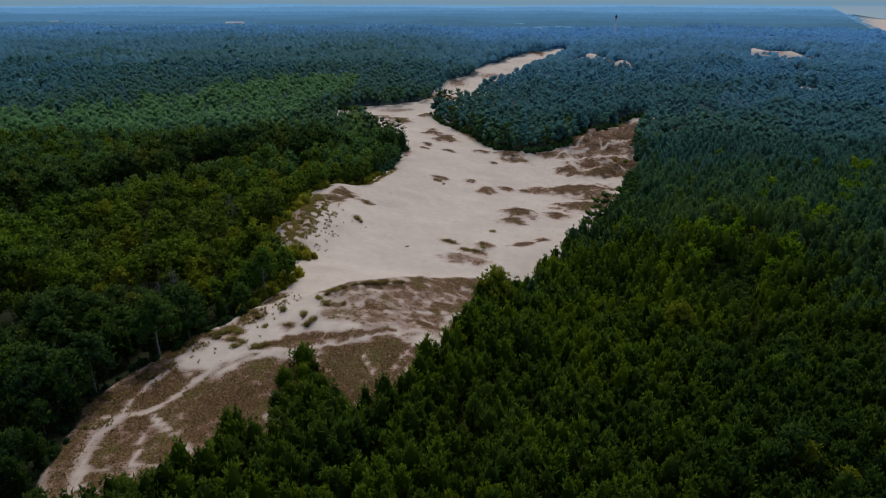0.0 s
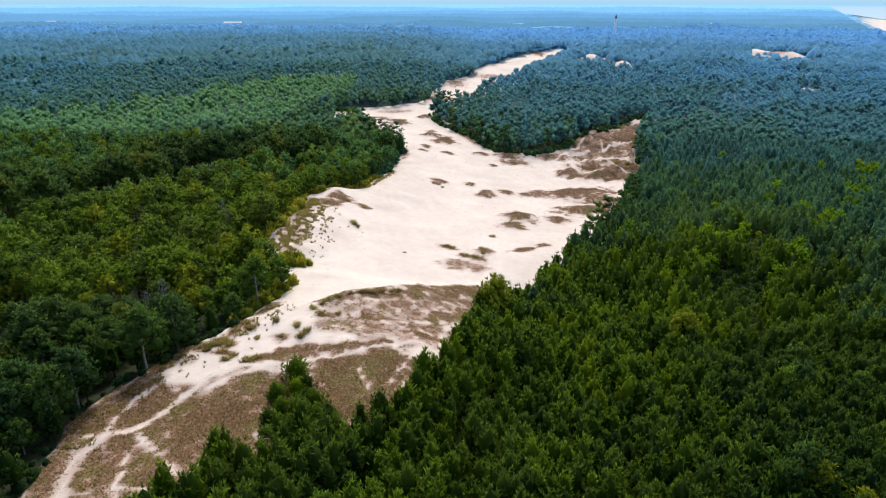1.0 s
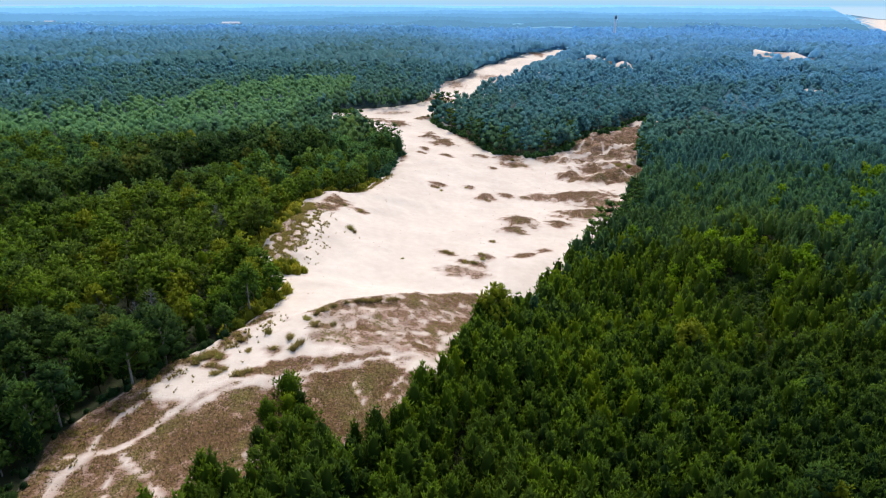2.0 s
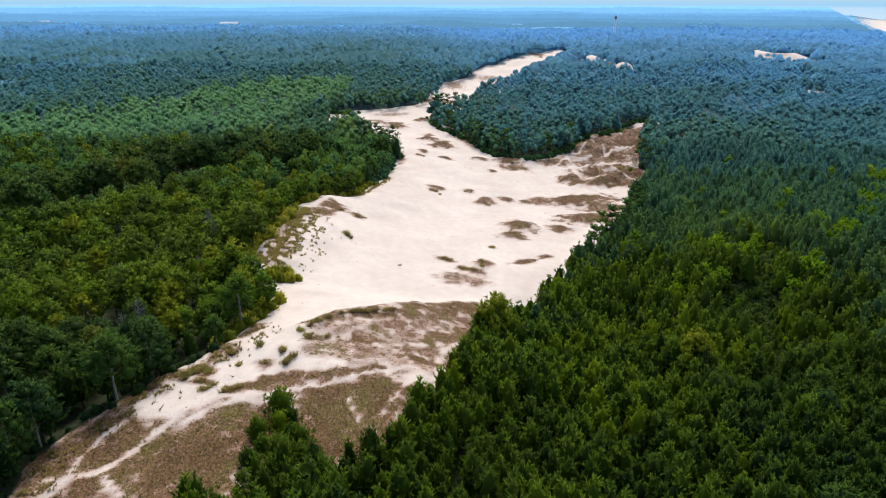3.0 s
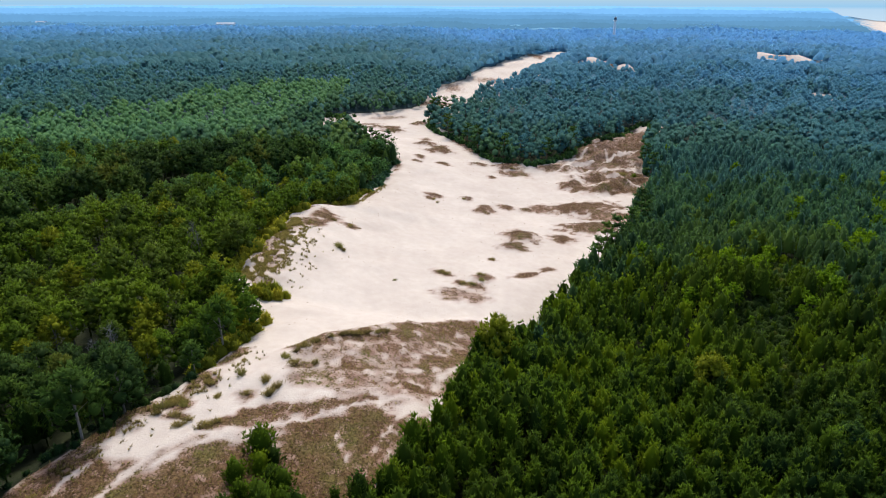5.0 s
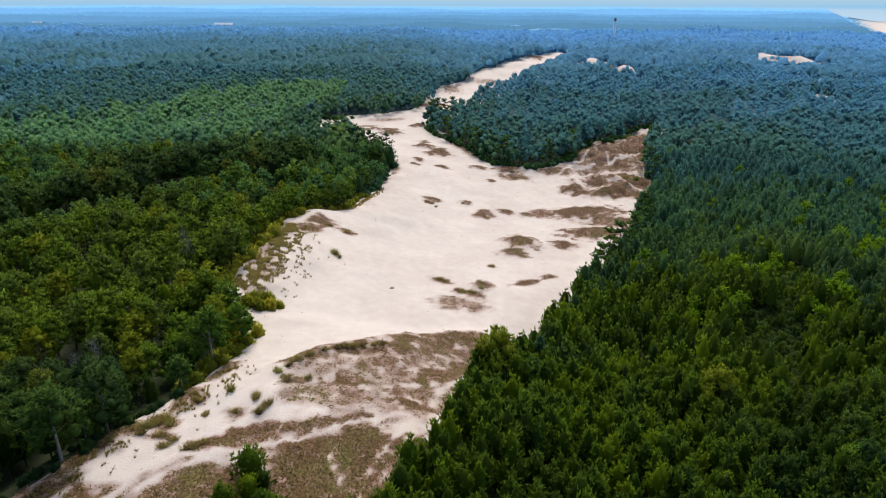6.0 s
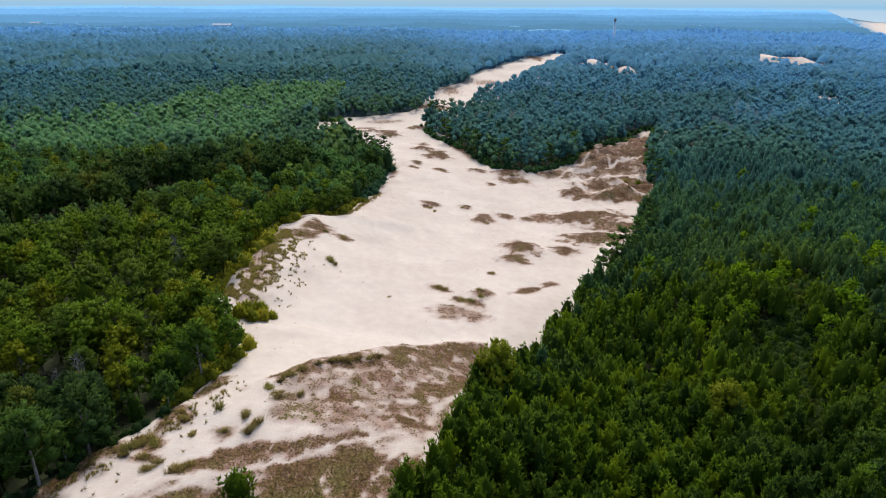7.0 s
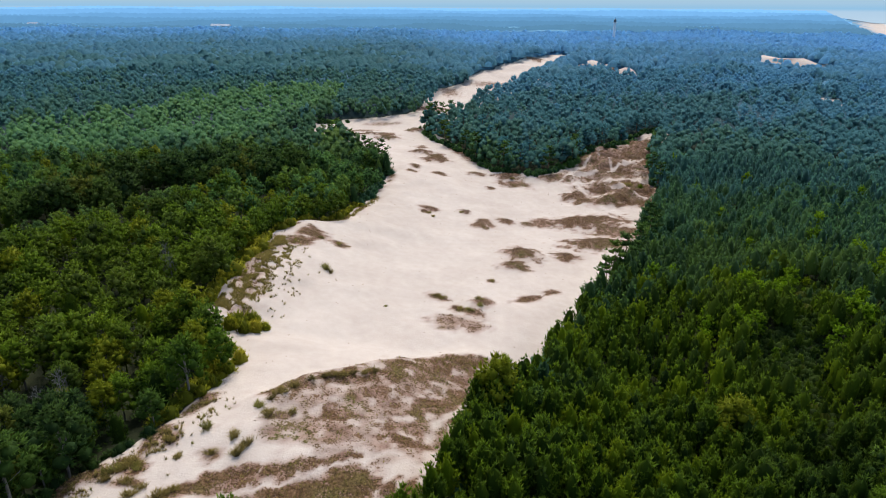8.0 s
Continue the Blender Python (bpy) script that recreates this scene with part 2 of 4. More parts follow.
# Hummocks: x, y, half widths, height.
MOUNDS = [(40, 294, 8, 7, 2.6), (35, 281, 6, 4, 1.6), (78, 338, 16, 8, 2.4), (76, 313, 14, 6, 1.8), (59, 296, 4, 4, 1.4), (25, 327, 4, 4, 1.2), (62, 404, 22, 8, 3.0), (110, 430, 16, 18, 2.5),
          (100, 372, 9, 5, 1.8), (-46, 292, 9, 7, 1.2), (19, 246, 6, 3, 0.8), (2, 440, 9, 6, 1.5), (150, 470, 14, 20, 2.5), (181, 776, 16, 12, 9.5), (195, 758, 12, 10, 8), (207, 732, 13, 10, 9.5), (410, 805, 36, 14, 9), (391, 812, 9, 12, 5.0), (435, 802, 13, 12, 6.5), (342, 596, 8, 8, 12), (-60, 214, 5, 5, 1.6)]
# Small hummocks held by heath: x, y, half widths, height.
HUMMOCKS = [(-38, 481, 5, 3, 1.6), (-26, 473, 6, 3, 1.6), (-8, 497, 5, 4, 1.8), (-4, 437, 5, 3, 1.6), (5, 424, 7, 4, 2.0), (-6, 400, 3, 2.4, 1.0), (7, 395, 3, 2.2, 0.9), (28, 403, 4, 2.5, 1.2), (2, 340, 3.4, 2, 1.0), (19, 343, 3, 1.8, 1.0),
            (27, 331, 3.4, 4, 1.2), (39, 336, 3, 2.4, 0.9), (48, 334, 3, 2.2, 1.0), (47, 390, 4, 2.6, 1.1), (34, 382, 2.2, 1.8, 0.7), (79, 374, 6, 4, 1.8), (98, 386, 8, 4, 2.4), (94, 367, 8, 4, 2.6), (108, 377, 7, 4, 2.4), (46, 401, 7, 3, 1.6)]


CLEARING = [(-70, 84), (-76, 100), (-79, 122), (-66, 142), (-53, 160), (-49, 172), (-47, 189), (-50, 200), (-63, 214), (-62, 226), (-58, 252), (-56, 282),
            (-47, 299), (-36, 306), (-25, 342), (-18, 382), (-26, 402), (-48, 440), (-80, 490), (-70, 507), (-55, 522), (-33, 526), (-10, 540), (2, 569), (8, 605), (13, 641), (24, 652), (40, 682), (47, 707),
            (65, 751), (89, 798), (114, 831), (136, 862), (168, 930), (190, 900), (172, 850), (120, 735), (81, 670), (42, 589), (33, 556), (12, 520), (-6, 500), (-2, 485), (25, 437)]
CLEARING += [(37, 409), (61, 400), (85, 418), (103, 445), (126, 460), (161, 495), (144, 455), (127, 400), (122, 371), (98, 325), (96, 308), (79, 284), (60, 252),
             (45, 232), (27, 207), (21, 195), (13.5, 183), (7.5, 172), (5, 160), (1, 147), (-8, 135), (-17, 126), (-38, 116), (-46, 106), (-52, 96), (-60, 90)]
FAR_SANDS = [(181, 777, 12, 9), (195, 759, 7, 7), (207, 733, 8, 7), (391, 812, 12, 14), (410, 804, 12, 13), (434, 801, 16, 15), (342, 596, 5, 7)]

# Trees shrunk so the far sands show from the camera: x, y, half width.
LOW_SPOTS = [(175, 745, 20), (196, 712, 20), (394, 772, 26), (420, 764, 26), (335, 576, 12)]


def inside(px, py, ring):
    """Which of the places px, py lie in the ring."""
    ring = np.array(ring, float)
    out = np.zeros(px.shape, bool)
    for (x0, y0), (x1, y1) in zip(ring, np.roll(ring, -1, 0)):
        cross = (y0 > py) != (y1 > py)
        out ^= cross & (px < (x1 - x0) * (py - y0) / (y1 - y0 + 1e-9) + x0)
    return out


def from_ring(px, py, ring):
    """Metres outside the ring; negative inside."""
    ring = np.array(ring, float)
    best = np.full(px.shape, 1e9)
    for a, b in zip(ring, np.roll(ring, -1, 0)):
        d = b - a
        u = np.clip(((px - a[0]) * d[0] + (py - a[1]) * d[1]) / (d @ d), 0, 1)
        best = np.minimum(best, np.hypot(px - a[0] - u * d[0], py - a[1] - u * d[1]))
    return np.where(inside(px, py, ring), -best, best)


def open_distance(x, y):
    """Metres from the nearest open sand; negative on it."""
    out = from_ring(x, y, CLEARING) + 1.2 * waves(x, y, 14, 21)
    for cx, cy, rx, ry in FAR_SANDS:
        out = np.minimum(out, (np.hypot((x - cx) / rx, (y - cy) / ry) - 1) * min(rx, ry))
    return out


def line_distance(x, y, points):
    best = np.full(np.shape(x), 1e9)
    for a, b in zip(np.array(points[:-1], float), np.array(points[1:], float)):
        d = b - a
        u = np.clip(((x - a[0]) * d[0] + (y - a[1]) * d[1]) / (d @ d), 0, 1)
        best = np.minimum(best, np.hypot(x - a[0] - u * d[0], y - a[1] - u * d[1]))
    return best


# Trodden sand paths over the dune: width and points.
PATHS = [(1.9, [(-70, 84), (-71, 98), (-73, 110), (-70, 117)]), (1.0, [(-70, 117), (-65, 119), (-61, 125), (-58, 131), (-54, 137)]), (0.8, [(-71, 117), (-70, 121), (-68, 129), (-64, 135), (-61, 138)]),
         (0.9, [(-64, 119), (-62, 116), (-58, 114), (-54, 110), (-51, 106)]), (0.7, [(-62, 117), (-63, 110), (-61, 102), (-60, 95)]), (0.6, [(-61, 103), (-54, 103)]),
         (0.8, [(-5, 161), (0, 157), (4, 152)]), (0.6, [(-2, 158), (-8, 150), (-12, 140)]), (0.7, [(-53, 134), (-44, 141), (-36.5, 144), (-26, 148.6), (-19, 153.2), (-6, 160)]), (0.5, [(-41, 141), (-35, 141.5), (-30, 143)]), (0.7, [(-2, 157), (-4, 151), (-3, 146)]), (0.6, [(-20, 145), (-17, 140), (-16, 136)]),
         (0.7, [(-73, 117), (-76, 117)]), (0.9, [(2, 160), (2, 172), (9, 182), (16, 193)]), (0.6, [(-6, 172), (2, 176)]), (0.8, [(107, 442), (111, 428), (111, 416)]), (0.9, [(136, 438), (121, 428), (110, 415)]), (1.2, [(82, 405), (105, 415), (135, 434)]), (0.8, [(75, 397), (88, 415), (102, 435)]), (1.6, [(98, 388), (107, 381), (116, 370)]), (2.2, [(70, 388), (90, 396), (112, 400), (124, 398)])]
# Grown-over patches: x, y, half widths, turn in degrees, strength.
PATCHES = [(-66, 124, 13, 17, -30, 0.95), (-48, 122, 14, 16, -20, 1.0), (-60, 106, 15, 13, 0, 0.85), (-18, 147, 21, 7, 8, 1.05), (-24, 134, 26, 10, 10, 1.0), (-41.8, 145.7, 6, 1.7, 22, 0.95), (-34, 150.3, 6, 1.7, 18, 1.0), (-25, 152.5, 8, 1.5, 20, 0.95), (-15, 156.2, 7, 1.3, 20, 0.85), (-43, 135, 9, 6, 15, 0.95), (-63.5, 146.5, 5, 2.0, 35, 0.9), (-67.5, 142.5, 5, 2.6, 40, 0.9),
           (-21, 162.5, 13, 5, 10, 0.56), (-2, 170, 12, 11, 20, 0.58), (-8, 172, 25, 17, 20, 0.42), (-4, 165, 6, 2.4, 8, 0.95), (-19, 169, 7, 2.8, 5, 0.85), (-30, 166, 4, 2, 10, 0.7), (2, 176, 8, 3, 20, 0.8), (8, 186, 8, 6, 30, 0.7), (-33, 175, 5, 1.5, 30, 0.9),
           (-26, 180, 8, 2.5, 25, 0.75), (-15, 185, 9, 3.4, 20, 0.72), (-3, 191, 10, 4.5, 22, 0.72), (9, 197, 9, 4.5, 20, 0.75), (-10, 180, 10, 5, 20, 0.6), (-50, 157, 1.8, 2, 0, 0.8), (-55, 150, 4, 2, 0, 0.85), (-54, 146.5, 3.5, 1.2, 0, 0.8), (-41, 154, 3, 2.5, 0, 0.5),
           (-56, 240, 6, 19, 10, 0.36), (-47, 276, 5, 6, 0, 0.7), (-53, 218, 5, 5, 0, 0.4), (-43, 284, 6, 6, 0, 0.8), (-33, 280, 4, 3, 0, 0.75), (-53, 270, 3, 10, -5, 0.3),
           (40, 294, 8, 9, -10, 0.85), (35, 281, 7, 4.5, 0, 0.8), (59, 296, 6, 5.5, 0, 0.85), (78, 340, 22, 9, 12, 0.85), (76, 312, 18, 8, 10, 0.8), (90, 328, 16, 8, 0, 0.65), (55, 337, 6, 7, 0, 0.6), (25, 327, 4, 6, 0, 0.7)]
PATCHES += [(37, 338, 3, 3, 0, 0.7), (20, 247, 4, 3.5, 0, 0.72), (5, 249, 5, 2.4, -25, 0.72), (14, 240, 7, 2.8, -15, 0.72), (11, 231, 11, 6, 0, 0.5), (37, 253, 7, 2.6, 30, 0.9), (46, 259, 4, 2, 30, 0.8), (25, 266, 2, 2, 0, 0.7), (0, 336, 3, 3, 0, 0.7),
            (7, 432, 6, 6, 0, 0.8), (-3, 455, 4, 5, 0, 0.7), (-28, 482, 9, 6, -20, 0.7), (-45, 497, 12, 5, 10, 0.5), (25, 450, 10, 16, 30, 0.66), (95, 440, 14, 18, 20, 0.62), (110, 412, 12, 10, 0, 0.8), (130, 440, 14, 22, -20, 0.7),
            (102, 368, 10, 6, 10, 0.95), (113, 367, 8, 6, 0, 0.85), (118, 385, 7, 12, 0, 0.85), (82, 369, 7, 6, 0, 0.8), (96, 384, 9, 6, 20, 0.8), (49, 392, 10, 6, 0, 0.6), (27, 405, 4, 4, 0, 0.8), (8, 393, 3.5, 3, 0, 0.7), (-8, 390, 3, 3, 0, 0.7), (-47, 483, 8, 4, 0, 0.75), (0, 570, 26, 8, 10, 0.55), (34, 545, 6, 20, 0, 0.6), (20, 640, 10, 20, 0, 0.45), (60, 690, 20, 14, 0, 0.4), (130, 850, 12, 14, 0, 0.6), (404, 798, 8, 6, 0, 0.6), (422, 792, 4, 5, 0, 0.6), (199, 752, 5, 6, 0, 0.6), (112, 428, 24, 38, -15, 0.6), (75, 402, 14, 6, 0, 0.6), (28, 434, 7, 16, 30, 0.5), (140, 462, 12, 18, 0, 0.6), (-33, 518, 14, 5, 0, 0.4)]
# growth along the ledge of the foreground
PATCHES += [(9, 203, 12, 4, 30, 0.95), (-4, 195, 9, 4, 38, 0.9), (-15, 186, 8, 3.4, 38, 0.9), (-26, 178, 7, 2.4, 40, 0.75), (-2, 188, 22, 13, 35, 0.5), (-22, 172, 12, 9, 30, 0.45), (4, 181, 9, 5, 30, 0.75)]
PATCHES += [(cx, cy, 1.35 * rx, 1.4 * ry, 0, 0.72) for cx, cy, rx, ry, h in HUMMOCKS]


def cover_at(x, y):
    """How far dry grass and heath cover the sand, from 0 to about 1."""
    out = 0 * x
    for cx, cy, rx, ry, turn, strength in PATCHES:
        c, s = math.cos(radians(turn)), math.sin(radians(turn))
        u, v = ((x - cx) * c + (y - cy) * s) / rx, ((y - cy) * c - (x - cx) * s) / ry
        d = np.sqrt(u * u + v * v) + 0.34 * waves(x, y, 10, int(cx * 7 + cy) % 997) + 0.26 * waves(x + y, 1.6 * y, 5, int(cx * 5 + cy) % 991)
        out = np.maximum(out, strength * (1 - smooth(d, 0.45, 1.25)))
    trod = 0 * x + 9
    for width, points in PATHS:
        d = line_distance(x, y, points) + 0.45 * waves(x, y, 6, 31)
        trod = np.minimum(trod, d)
        out = out * (0.12 + 0.88 * smooth(d, 0.35 * width, 0.7 * width + 0.5))
    out = out * (1 - 0.7 * smooth(waves(x, y, 9, 90) + 0.8 * waves(x, y, 4.5, 91), 0.3, 0.9) * (y < 225) * smooth(y, 156, 164))
    rough = smooth(x, 72, 88) * (1 - smooth(x, 145, 165)) * smooth(y, 355, 375) * (1 - smooth(y, 470, 500))
    out = np.maximum(out, rough * np.clip(0.34 + 0.5 * waves(x, y, 17, 36) + 0.4 * waves(x, y, 8, 37), 0, 1) * (0.1 + 0.9 * smooth(trod, 0.5, 2.2)))
    rim = (x - np.interp(y, BRINK_Y, BRINK_X)) * 0.85
    out = np.maximum(out, 0.85 * np.exp(-(((rim - 1.0) / 2.2) ** 2)) * smooth(0.55 + 0.6 * waves(x, y, 11, 34) + 0.5 * (y < 142), 0.2, 0.8) * (y < 176))
    out = np.maximum(out, (0.3 + 0.4 * (y > 290)) * np.exp(-(((rim - 0.6) / 1.8) ** 2)) * smooth(0.5 + 0.6 * waves(x, y, 12, 35), 0.2, 0.8) * (y > 205) * (y < 395))
    bare = np.hypot((0.95 * (x + 57.5) + 0.3 * (y - 138.5)) / 9.0, (0.95 * (y - 138.5) - 0.3 * (x + 57.5)) / 4.0) + 0.2 * waves(x, y, 8, 33)
    return out * smooth(bare, 0.75, 1.2)


def spaced(lo, a, b, hi, step, grow):
    """Ever wider steps from a down to lo, even steps from a to b, ever wider ones up to hi."""
    up, down = list(np.arange(a, b, step)), []
    for start, end, sign, out in ((b, hi, 1, up), (a, lo, -1, down)):
        v, d = start, step
        while sign * (end - v) > 0:
            out.append(v)
            d *= grow
            v += sign * d
        out.append(end)
    return np.array(sorted(set(np.round(up + down, 3))))


def mesh_object(name, verts, faces, material, tints=None, smooth_faces=False, extra=()):
    """A mesh of triangles or quads from arrays, linked as one object."""
    verts, faces = np.asarray(verts, np.float32), np.asarray(faces, np.int32)
    normals = None
    if verts.shape[1] == 7:
        normals, extra = verts[:, 4:], [*extra, ("tip", verts[:, 3].copy())]
        verts, smooth_faces = np.ascontiguousarray(verts[:, :3]), True
    mesh = bpy.data.meshes.new(name)
    count, sides = faces.shape
    mesh.vertices.add(len(verts))
    mesh.vertices.foreach_set("co", verts.ravel())
    mesh.loops.add(count * sides)
    mesh.loops.foreach_set("vertex_index", faces.ravel())
    mesh.polygons.add(count)
    mesh.polygons.foreach_set("loop_start", np.arange(0, count * sides, sides, dtype=np.int32))
    mesh.polygons.foreach_set("use_smooth", np.full(count, smooth_faces))
    fields = list(extra) + ([("tint", tints)] if tints is not None else [])
    for key, values in fields:
        mesh.attributes.new(key, "FLOAT", "POINT").data.foreach_set("value", np.asarray(values, np.float32))
    mesh.update()
    if normals is not None:
        mesh.normals_split_custom_set_from_vertices(normals.tolist())
    mesh.materials.append(material)
    return new(name, mesh)


def sea_side(x, y):
    """Metres seaward of the shore."""
    return 0.863 * (x - 1443) - 0.506 * (y - 2131)


def build_ground():
    xs, ys = spaced(-4700, -84, 148, 4700, 1.4, 1.08), spaced(-900, 86, 470, 4940, 1.4, 1.022)
    gx, gy = np.meshgrid(xs, ys)
    px, py = gx.ravel(), gy.ravel()
    gap = open_distance(px, py)
    beach = smooth(sea_side(px, py), -60, -45) * (py > 900)
    reach = 7 * smooth(py, 350, 500)
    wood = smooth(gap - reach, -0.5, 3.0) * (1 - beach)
    # Weight of the haze colour painted on ground under woods far off.
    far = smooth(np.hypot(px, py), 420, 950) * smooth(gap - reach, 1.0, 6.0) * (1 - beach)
    # Ground raised under far woods so gaps between crowns stay shallow and less dark.
    gap_lift = smooth(np.hypot(px, py), 400, 540) * smooth(gap - reach, 4, 13) * (1 - beach)
    for cx, cy, r in LOW_SPOTS:
        gap_lift *= smooth(np.hypot(px - cx, py - cy), r, r + 14)
    nx, ny = len(xs), len(ys)
    i = np.arange(nx * ny).reshape(ny, nx)
    faces = np.stack([i[:-1, :-1], i[:-1, 1:], i[1:, 1:], i[1:, :-1]], -1).reshape(-1, 4)
    z = height(px, py) + gap_lift * (6.0 + 1.2 * waves(px, py, 60, 41))
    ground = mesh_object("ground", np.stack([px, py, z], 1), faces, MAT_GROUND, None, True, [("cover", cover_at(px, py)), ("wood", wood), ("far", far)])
    tagged(ground, "pale wind-blown dune sand with dry grass between woods", "ground", kind="structure")


build_ground()


def build_sea():
    n = Nodes("hazy_sea")
    n.link(n.ramp(n.noise(0.004, 3), (0.3, (0.26, 0.35, 0.42)), (0.7, (0.30, 0.39, 0.46))), n.bsdf.inputs["Base Color"])
    n.bsdf.inputs["Roughness"].default_value = 0.55
    u, v = np.meshgrid(np.linspace(-2600, 3300, 60), np.linspace(100, 3600, 40))
    x, y = 1443 + 0.506 * u + 0.863 * v, 2131 + 0.863 * u - 0.506 * v
    i = np.arange(u.size).reshape(u.shape)
    faces = np.stack([i[:-1, :-1], i[1:, :-1], i[1:, 1:], i[:-1, 1:]], -1).reshape(-1, 4)
    sea = mesh_object("water", np.stack([x.ravel(), y.ravel(), 0 * x.ravel() - 5.0], 1), faces, n.material)
    tagged(sea, "pale calm sea fading into haze off the beach", "sea", kind="structure")


build_sea()


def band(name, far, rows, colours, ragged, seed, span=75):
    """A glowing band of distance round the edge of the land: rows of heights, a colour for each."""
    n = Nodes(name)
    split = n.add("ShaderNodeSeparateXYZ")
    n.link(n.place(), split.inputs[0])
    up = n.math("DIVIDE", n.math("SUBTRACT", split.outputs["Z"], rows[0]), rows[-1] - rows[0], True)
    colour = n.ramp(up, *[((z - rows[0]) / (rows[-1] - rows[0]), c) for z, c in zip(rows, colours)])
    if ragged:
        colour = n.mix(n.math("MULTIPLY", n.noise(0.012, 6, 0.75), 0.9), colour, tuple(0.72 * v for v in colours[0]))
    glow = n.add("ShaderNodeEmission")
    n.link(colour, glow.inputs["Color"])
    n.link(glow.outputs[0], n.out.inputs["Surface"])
    u = -(1391 * 0.506 + 2161 * 0.863) + math.sqrt(max((1391 * 0.506 + 2161 * 0.863) ** 2 + far ** 2 - 1391 ** 2 - 2161 ** 2, 0))
    shore = math.degrees(math.atan2(1391 + 0.506 * u, 2161 + 0.863 * u))
    a = np.radians(np.linspace(-span, span if far > 4900 else shore, 900))
    x, y = np.outer(0 * np.array(rows) + 1, far * np.sin(a)), np.outer(0 * np.array(rows) + 1, far * np.cos(a))
    z = np.repeat(np.array(rows, float), len(a)).reshape(x.shape)
    rng = np.random.RandomState(seed)
    z[-1] += ragged * (rng.uniform(-0.3, 0.5, len(a)) + 1.2 * waves(x[0], y[0], 0.25 * far, seed))
    if far < 4900:
        z[-1] -= (z[-1] - 27) * smooth(np.degrees(a), shore - 1.7, shore - 0.2)
    i = np.arange(x.size).reshape(x.shape)
    faces = np.stack([i[:-1, :-1], i[:-1, 1:], i[1:, 1:], i[1:, :-1]], -1).reshape(-1, 4)
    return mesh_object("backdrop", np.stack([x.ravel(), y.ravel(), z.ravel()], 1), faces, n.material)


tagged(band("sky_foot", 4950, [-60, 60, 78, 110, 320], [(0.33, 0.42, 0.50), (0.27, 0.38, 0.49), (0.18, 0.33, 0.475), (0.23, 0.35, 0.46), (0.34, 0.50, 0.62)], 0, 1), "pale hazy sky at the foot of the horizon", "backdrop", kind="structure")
# Haze is put into each ridge's glow colour, brighter the further off.
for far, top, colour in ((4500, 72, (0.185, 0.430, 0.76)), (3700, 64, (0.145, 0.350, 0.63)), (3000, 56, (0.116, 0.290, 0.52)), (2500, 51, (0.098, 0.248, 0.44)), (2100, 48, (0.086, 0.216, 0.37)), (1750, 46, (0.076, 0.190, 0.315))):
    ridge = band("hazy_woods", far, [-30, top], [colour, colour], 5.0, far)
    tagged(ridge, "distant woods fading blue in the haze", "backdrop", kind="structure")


# ---- trees ----
def part(name, mesh, parent, label=""):
    ob = new(name, mesh)
    ob.parent = parent
    if label:
        ob["label"] = label
    return ob


def unit(v):
    return v / np.maximum(np.linalg.norm(v, axis=-1, keepdims=True), 1e-6)


def sprays(rng, at, way, length, width, blades, spread, out=None, round_off=0.6):
    """Fans of pointed blades that start at the places given and point along the ways given; out is the way the crown faces there."""
    n = len(at)
    out = np.repeat(way if out is None else out, blades, 0)
    at, way = np.repeat(at, blades, 0), np.repeat(way, blades, 0)
    way = unit(way + spread * rng.normal(size=way.shape))
    side = unit(np.cross(way, rng.normal(size=way.shape)))
    face = np.cross(side, way)
    side = side * np.where(np.sum(face * out, 1) < 0, -1, 1)[:, None]
    face = unit(np.cross(side, way) * (1 - round_off) + unit(out) * round_off)
    long = length * rng.uniform(0.7, 1.25, (n * blades, 1))
    wide = width * rng.uniform(0.7, 1.25, (n * blades, 1))
    verts = np.stack([at - side * wide / 2, at + side * wide / 2, at + way * long], 1).reshape(-1, 3)
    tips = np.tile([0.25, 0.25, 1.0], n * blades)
    return np.column_stack([verts, tips, np.repeat(face, 3, 0)]), np.arange(len(verts)).reshape(-1, 3)


def lathe(rng, profile, sides, rough=0.0, lean=(0, 0)):
    """A closed body round z from rows of (z, radius), with uneven rings."""
    rings, ways = [], []
    for n, (z, r) in enumerate(profile):
        a = np.arange(sides) * 2 * np.pi / sides + rng.uniform(0, 1)
        k = r * (1 + rough * rng.uniform(-1, 1, sides))
        rings.append(np.stack([k * np.cos(a) + lean[0] * z, k * np.sin(a) + lean[1] * z, z + 0 * a], 1))
        (z0, r0), (z1, r1) = profile[max(n - 1, 0)], profile[min(n + 1, len(profile) - 1)]
        slope = (r0 - r1) / max(z1 - z0, 1e-3)
        ways.append(unit(np.stack([np.cos(a), np.sin(a), slope + 0 * a], 1)))
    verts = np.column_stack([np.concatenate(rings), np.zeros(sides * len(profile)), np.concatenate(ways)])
    faces = []
    for level in range(len(profile) - 1):
        for s in range(sides):
            a, b = level * sides + s, level * sides + (s + 1) % sides
            faces += [(a, b, b + sides), (a, b + sides, a + sides)]
    return verts, np.array(faces)


def joined(*pieces):
    verts, faces, start = [], [], 0
    for v, f in pieces:
        verts.append(v)
        faces.append(f + start)
        start += len(v)
    return np.concatenate(verts), np.concatenate(faces)


